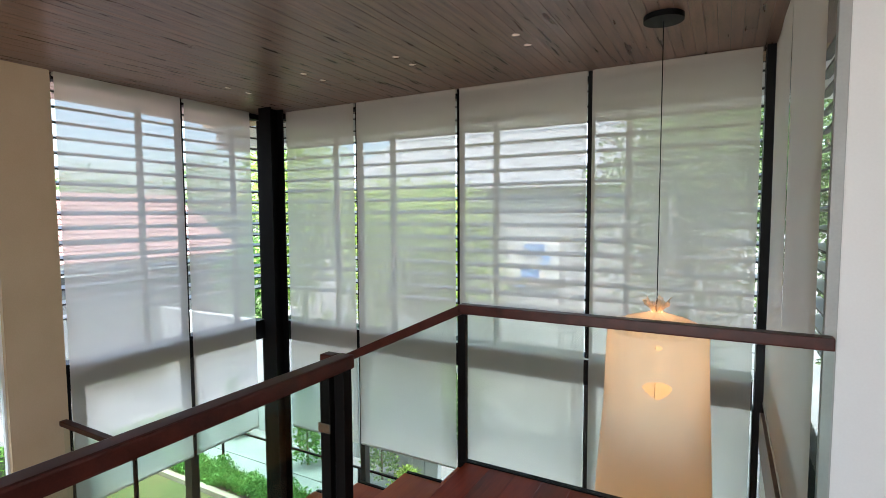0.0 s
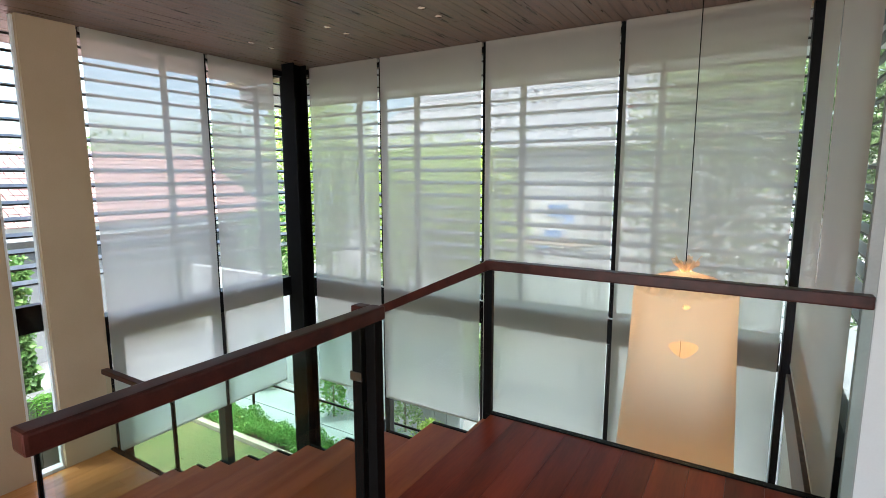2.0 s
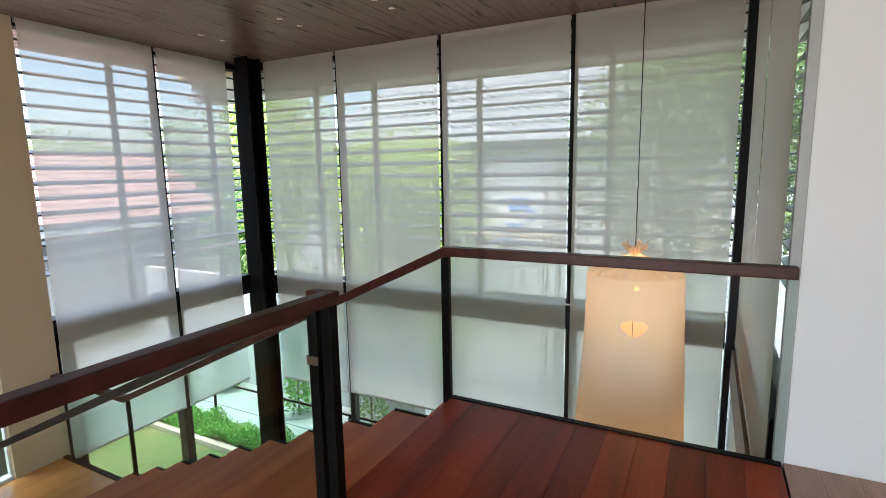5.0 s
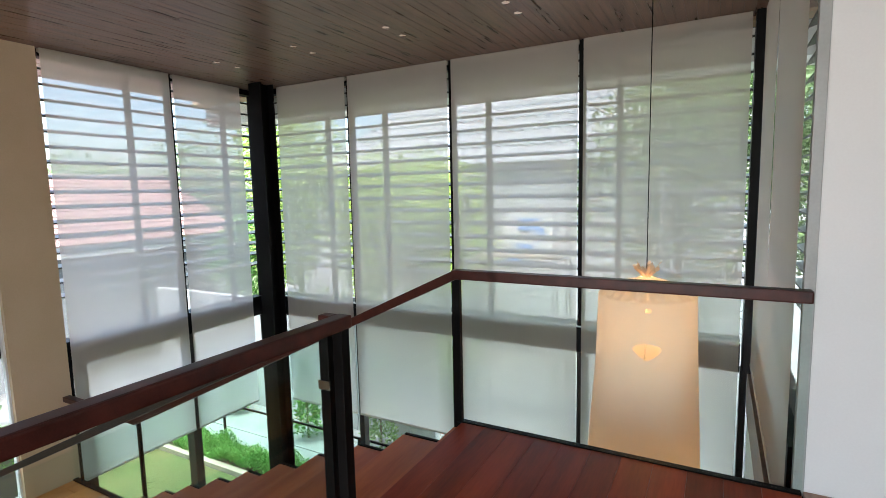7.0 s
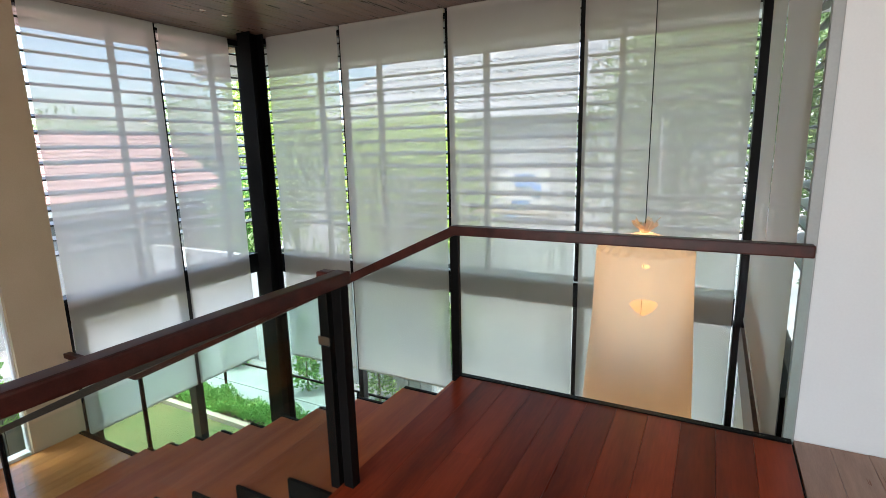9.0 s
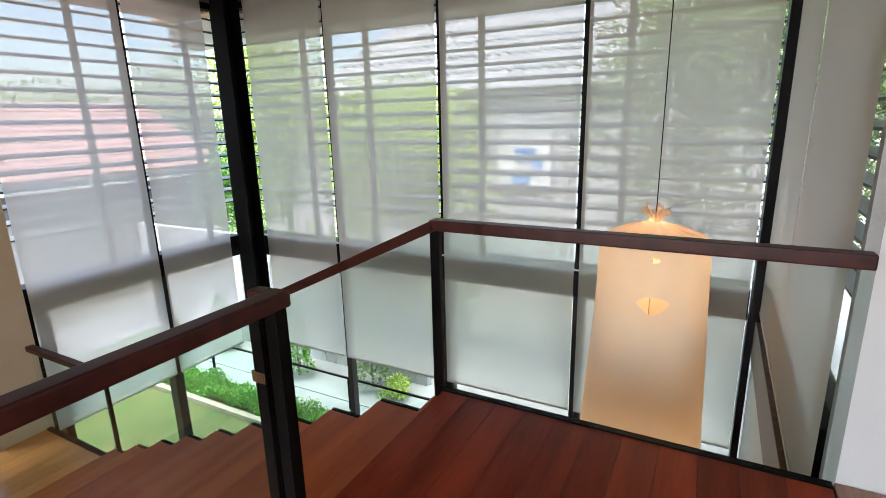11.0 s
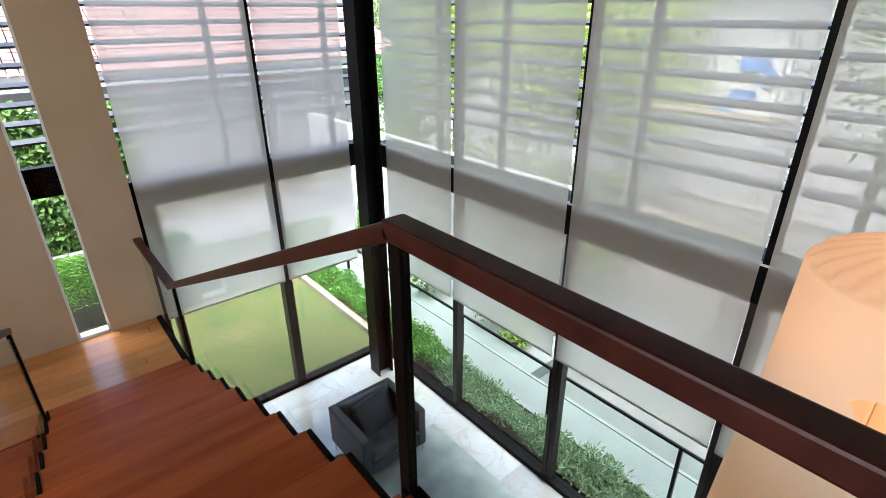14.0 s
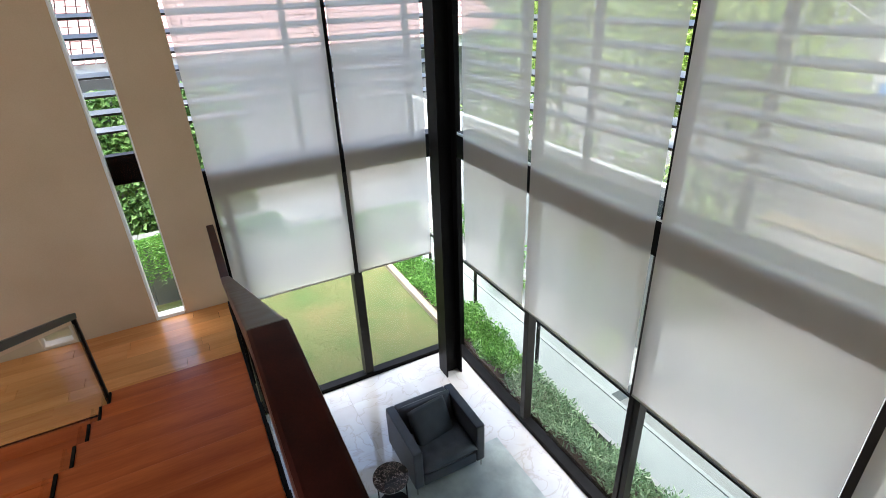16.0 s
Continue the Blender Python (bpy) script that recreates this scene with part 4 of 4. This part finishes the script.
def scaffold(x0, y0, bays, lifts):
    """Ladder frames across the depth, braced by crosses along both faces."""
    t_ = thing("scaffold", (x0, y0, -3.72), "galvanised tube scaffolding frames with cross braces", "scaffold")
    w, h, d = 1.95, 1.83, 1.3
    for i in range(bays + 1):
        x = x0 + i * w
        for dy in (0, d):
            post_ = part("standard", rod((x, y0 + dy, -3.70), (x, y0 + dy, -3.62 + lifts * h), 0.021, 8), GALV, t_)
            part("base_plate", box(x - 0.07, x + 0.07, y0 + dy - 0.07, y0 + dy + 0.07, -3.72, -3.705), GALV, post_)
        for dy in (0.28, d - 0.28):
            part("inner_tube", rod((x, y0 + dy, -3.5), (x, y0 + dy, -3.72 + lifts * h), 0.015, 6), GALV, t_)
        for j in range(lifts):
            z = -3.62 + (j + 1) * h - 0.06
            part("transom", rod((x, y0, z), (x, y0 + d, z), 0.019, 8), GALV, t_)
            for rung in (0.45, 0.85, 1.25):
                for ya in (0, d - 0.28):
                    part("rung", rod((x, y0 + ya, z - rung), (x, y0 + ya + 0.28, z - rung), 0.011, 6), GALV, t_)
    for i in range(bays):
        for j in range(lifts):
            z = -3.62 + j * h
            for dy in (0, d):
                part("brace", rod((x0 + i * w, y0 + dy, z + 0.35), (x0 + (i + 1) * w, y0 + dy, z + h - 0.3), 0.010, 6), GALV, t_)
                part("brace", rod((x0 + (i + 1) * w, y0 + dy, z + 0.35), (x0 + i * w, y0 + dy, z + h - 0.3), 0.010, 6), GALV, t_)
    for j in (1, 2):
        z = -3.62 + j * h - 0.03
        part("plank", box(x0 + 0.02, x0 + w - 0.02, y0 + 0.45, y0 + 0.85, z, z + 0.045), BARK, t_, "weathered scaffold board")


hedge(-13.5, -5.0, 9.4, 11.2, -3.72, 2.6, 9000, LEAF_DARK, 14, 0.2, "dark green shrubs beyond the boundary wall")
scaffold(-4.87, 10.0, 3, 3)
sh = thing("shed", (-4.5, 19.0, -3.72), "pale site building with corrugated roof and blue tarpaulins", "building")
part("wall", box(-15.6, 0.6, 18.0, 18.3, -3.72, 2.5), mk("site_plaster", (0.44, 0.45, 0.46), (0.56, 0.57, 0.57), 0.8, (1, 1, 1), 0.8, 0.08, 40), sh, "pale rendered wall")
COURSE = 1.5
for k in range(10):
    # one course of corrugated sheets, lapped over the course below it
    rib = bmesh.new()
    ya, yb = 17.4 + COURSE * k, 17.4 + COURSE * (k + 1) + 0.12
    za, zb = 2.45 + 0.735 * k + 0.05, 2.45 + 0.735 * (k + 1) + 0.06
    cols = [(-16.0 + 0.125 * i, 0.055 * math.sin(i * math.pi / 2)) for i in range(137)]
    lo_ = [rib.verts.new((x_, ya, za + dz_)) for x_, dz_ in cols]
    hi_ = [rib.verts.new((x_, yb, zb - 0.05 + dz_)) for x_, dz_ in cols]
    un_ = [rib.verts.new((x_, ya, za + dz_ - 0.03)) for x_, dz_ in cols]
    for i in range(136):
        rib.faces.new((lo_[i], lo_[i + 1], hi_[i + 1], hi_[i]))
        rib.faces.new((un_[i], un_[i + 1], lo_[i + 1], lo_[i]))
    part("roof_sheet", rib, SHEET, sh, "pale corrugated roof sheets")
part("board", box(-7.15, -5.2, 17.86, 17.97, -1.1, 0.5, 0.01), WHITE, sh, "white hoarding board")
for xc, zc, hw, hh in ((-6.1, 0.24, 0.40, 0.22), (-5.68, -0.12, 0.19, 0.22), (-6.25, -0.62, 0.34, 0.15), (-6.68, -0.98, 0.27, 0.15)):
    tp = bmesh.new()
    bmesh.ops.create_grid(tp, x_segments=10, y_segments=8, size=1.0, matrix=Matrix.Translation((xc, 17.78, zc)) @ Matrix.Rotation(radians(90), 4, "X") @ Matrix.Diagonal((hw, hh, 1, 1)))
    for v in tp.verts:
        v.co.y += 0.07 * noise.noise(v.co * 2.3)
        v.co.x += 0.05 * noise.noise(v.co * 1.7 + Vector((3, 1, 0)))
    part("tarpaulin", tp, TARP, sh, "blue tarpaulin sheet")


def tree(x, y, z, h, rad, n, seed, material, label, leaf=0.14):
    t_ = thing("tree", (x, y, z), label, "tree", "trees behind the house")
    rr = random.Random(seed)
    limbs = [rod((x, y, z), (x + rr.uniform(-0.2, 0.2), y, z + h * 0.6), 0.11, 8, 0.05)]
    for k in range(7):
        a = rr.uniform(0, 6.28)
        limbs.append(rod((x, y, z + h * rr.uniform(0.3, 0.55)), (x + rad * 0.7 * math.cos(a), y + rad * 0.7 * math.sin(a), z + h * rr.uniform(0.6, 0.9)), 0.04, 6, 0.015))
    part("trunk", join(*limbs), BARK, t_)
    p, o = cluster((x, y, z + h * 0.62), (rad, rad, h * 0.42), int(n * 2.1), seed, 22, 0.36)
    foliage("crown", p, o, leaf, material, t_, seed)


tree(-8.6, 14.0, -3.72, 6.9, 2.9, 11000, 41, LEAF_LIME, "broad bright lime-green tree")
tree(-12.0, 12.4, -3.72, 9.0, 2.0, 7000, 42, LEAF_LIME, "leafy green garden tree")
tree(-8.8, 16.5, -3.72, 6.6, 1.9, 7000, 43, LEAF_LIME, "broad bright lime-green tree")
tree(-0.8, 12.5, -3.72, 11.0, 3.0, 10000, 44, LEAF_DARK, "tall dark green tree")
tree(2.9, 11.5, -3.72, 11.0, 2.9, 9500, 45, LEAF_DARK, "tall dark green tree")
tree(3.4, 7.0, -3.72, 7.5, 1.7, 5000, 46, LEAF_HEDGE, "dark green tree beside the east window")
tree(-15.0, 13.2, -3.72, 4.6, 1.6, 5000, 47, LEAF_HEDGE, "leafy green garden tree")
tree(-29.0, 4.0, -3.72, 8.4, 4.2, 1800, 48, LEAF_DARK, "tall green tree behind the tiled roof", 0.26)
tree(-30.0, 13.0, -3.72, 8.0, 4.4, 1800, 49, LEAF_DARK, "tall green tree behind the tiled roof", 0.26)
tree(-27.0, 20.0, -3.72, 8.6, 4.0, 1800, 50, LEAF_DARK, "tall green tree behind the tiled roof", 0.26)

# ---- planks and tiles ----


def planks(floor_, x0, x1, y0, y1, z, w, material, seed, lens=(0.9, 1.9)):
    """Boards along y, each a piece on shared meshes of a few lengths."""
    rr = random.Random(seed)
    n = max(1, round((x1 - x0) / w))
    w = (x1 - x0) / n
    cache = {}
    for i in range(n):
        y = y0 - rr.uniform(0, lens[0])
        while y < y1 - 0.01:
            ln = round(rr.uniform(*lens), 1)
            a, b_ = max(y, y0), min(y + ln, y1)
            if y + ln > y0 + 0.05:
                key = round(b_ - a, 2)
                if key not in cache:
                    cache[key] = mesh_of("plank", box(-w / 2 + 0.0006, w / 2 - 0.0006, -key / 2 + 0.001, key / 2 - 0.001, -0.02, 0, 0.0015), material)
                piece("plank", cache[key], (x0 + w * (i + 0.5), (a + b_) / 2, z - rr.uniform(0, 0.0006)), floor_)
            y += ln


planks(land, X0 + 0.032, 0.325, -3.295, GY - 0.010, 0.0, 0.165, RED_WOOD, 51, (2.6, 4.4))
planks(corridor, 0.335, 3.295, -3.295, 2.995, -0.001, 0.148, mk("pale_brown_wood", (0.24, 0.12, 0.075), (0.40, 0.23, 0.15), 2.5, (9, 0.8, 9), 0.3, 0.03, 30, piece=0.15), 52)
planks(lower, WX + 0.003, XB - 0.004, -3.295, GY - 0.024, MID, 0.143, WINDOW_LIT_WOOD, 53)
TS = 0.9
mb = mesh_of("tile", box(0.0006, TS - 0.0006, 0.0006, TS - 0.0006, -0.012, 0), MARBLE)
x = EX - TS
last = x - TS * math.floor((x - WX) / TS)
half_tile = mesh_of("tile", box(WX - 0.02 - last + TS, TS - 0.0006, 0.0006, TS - 0.0006, -0.012, 0), MARBLE)
while x > WX - TS:
    for j in range(9):
        piece("tile", mb if x > WX else half_tile, (x, NY + 0.02 - (j + 1) * TS, F0), base)
    x -= TS
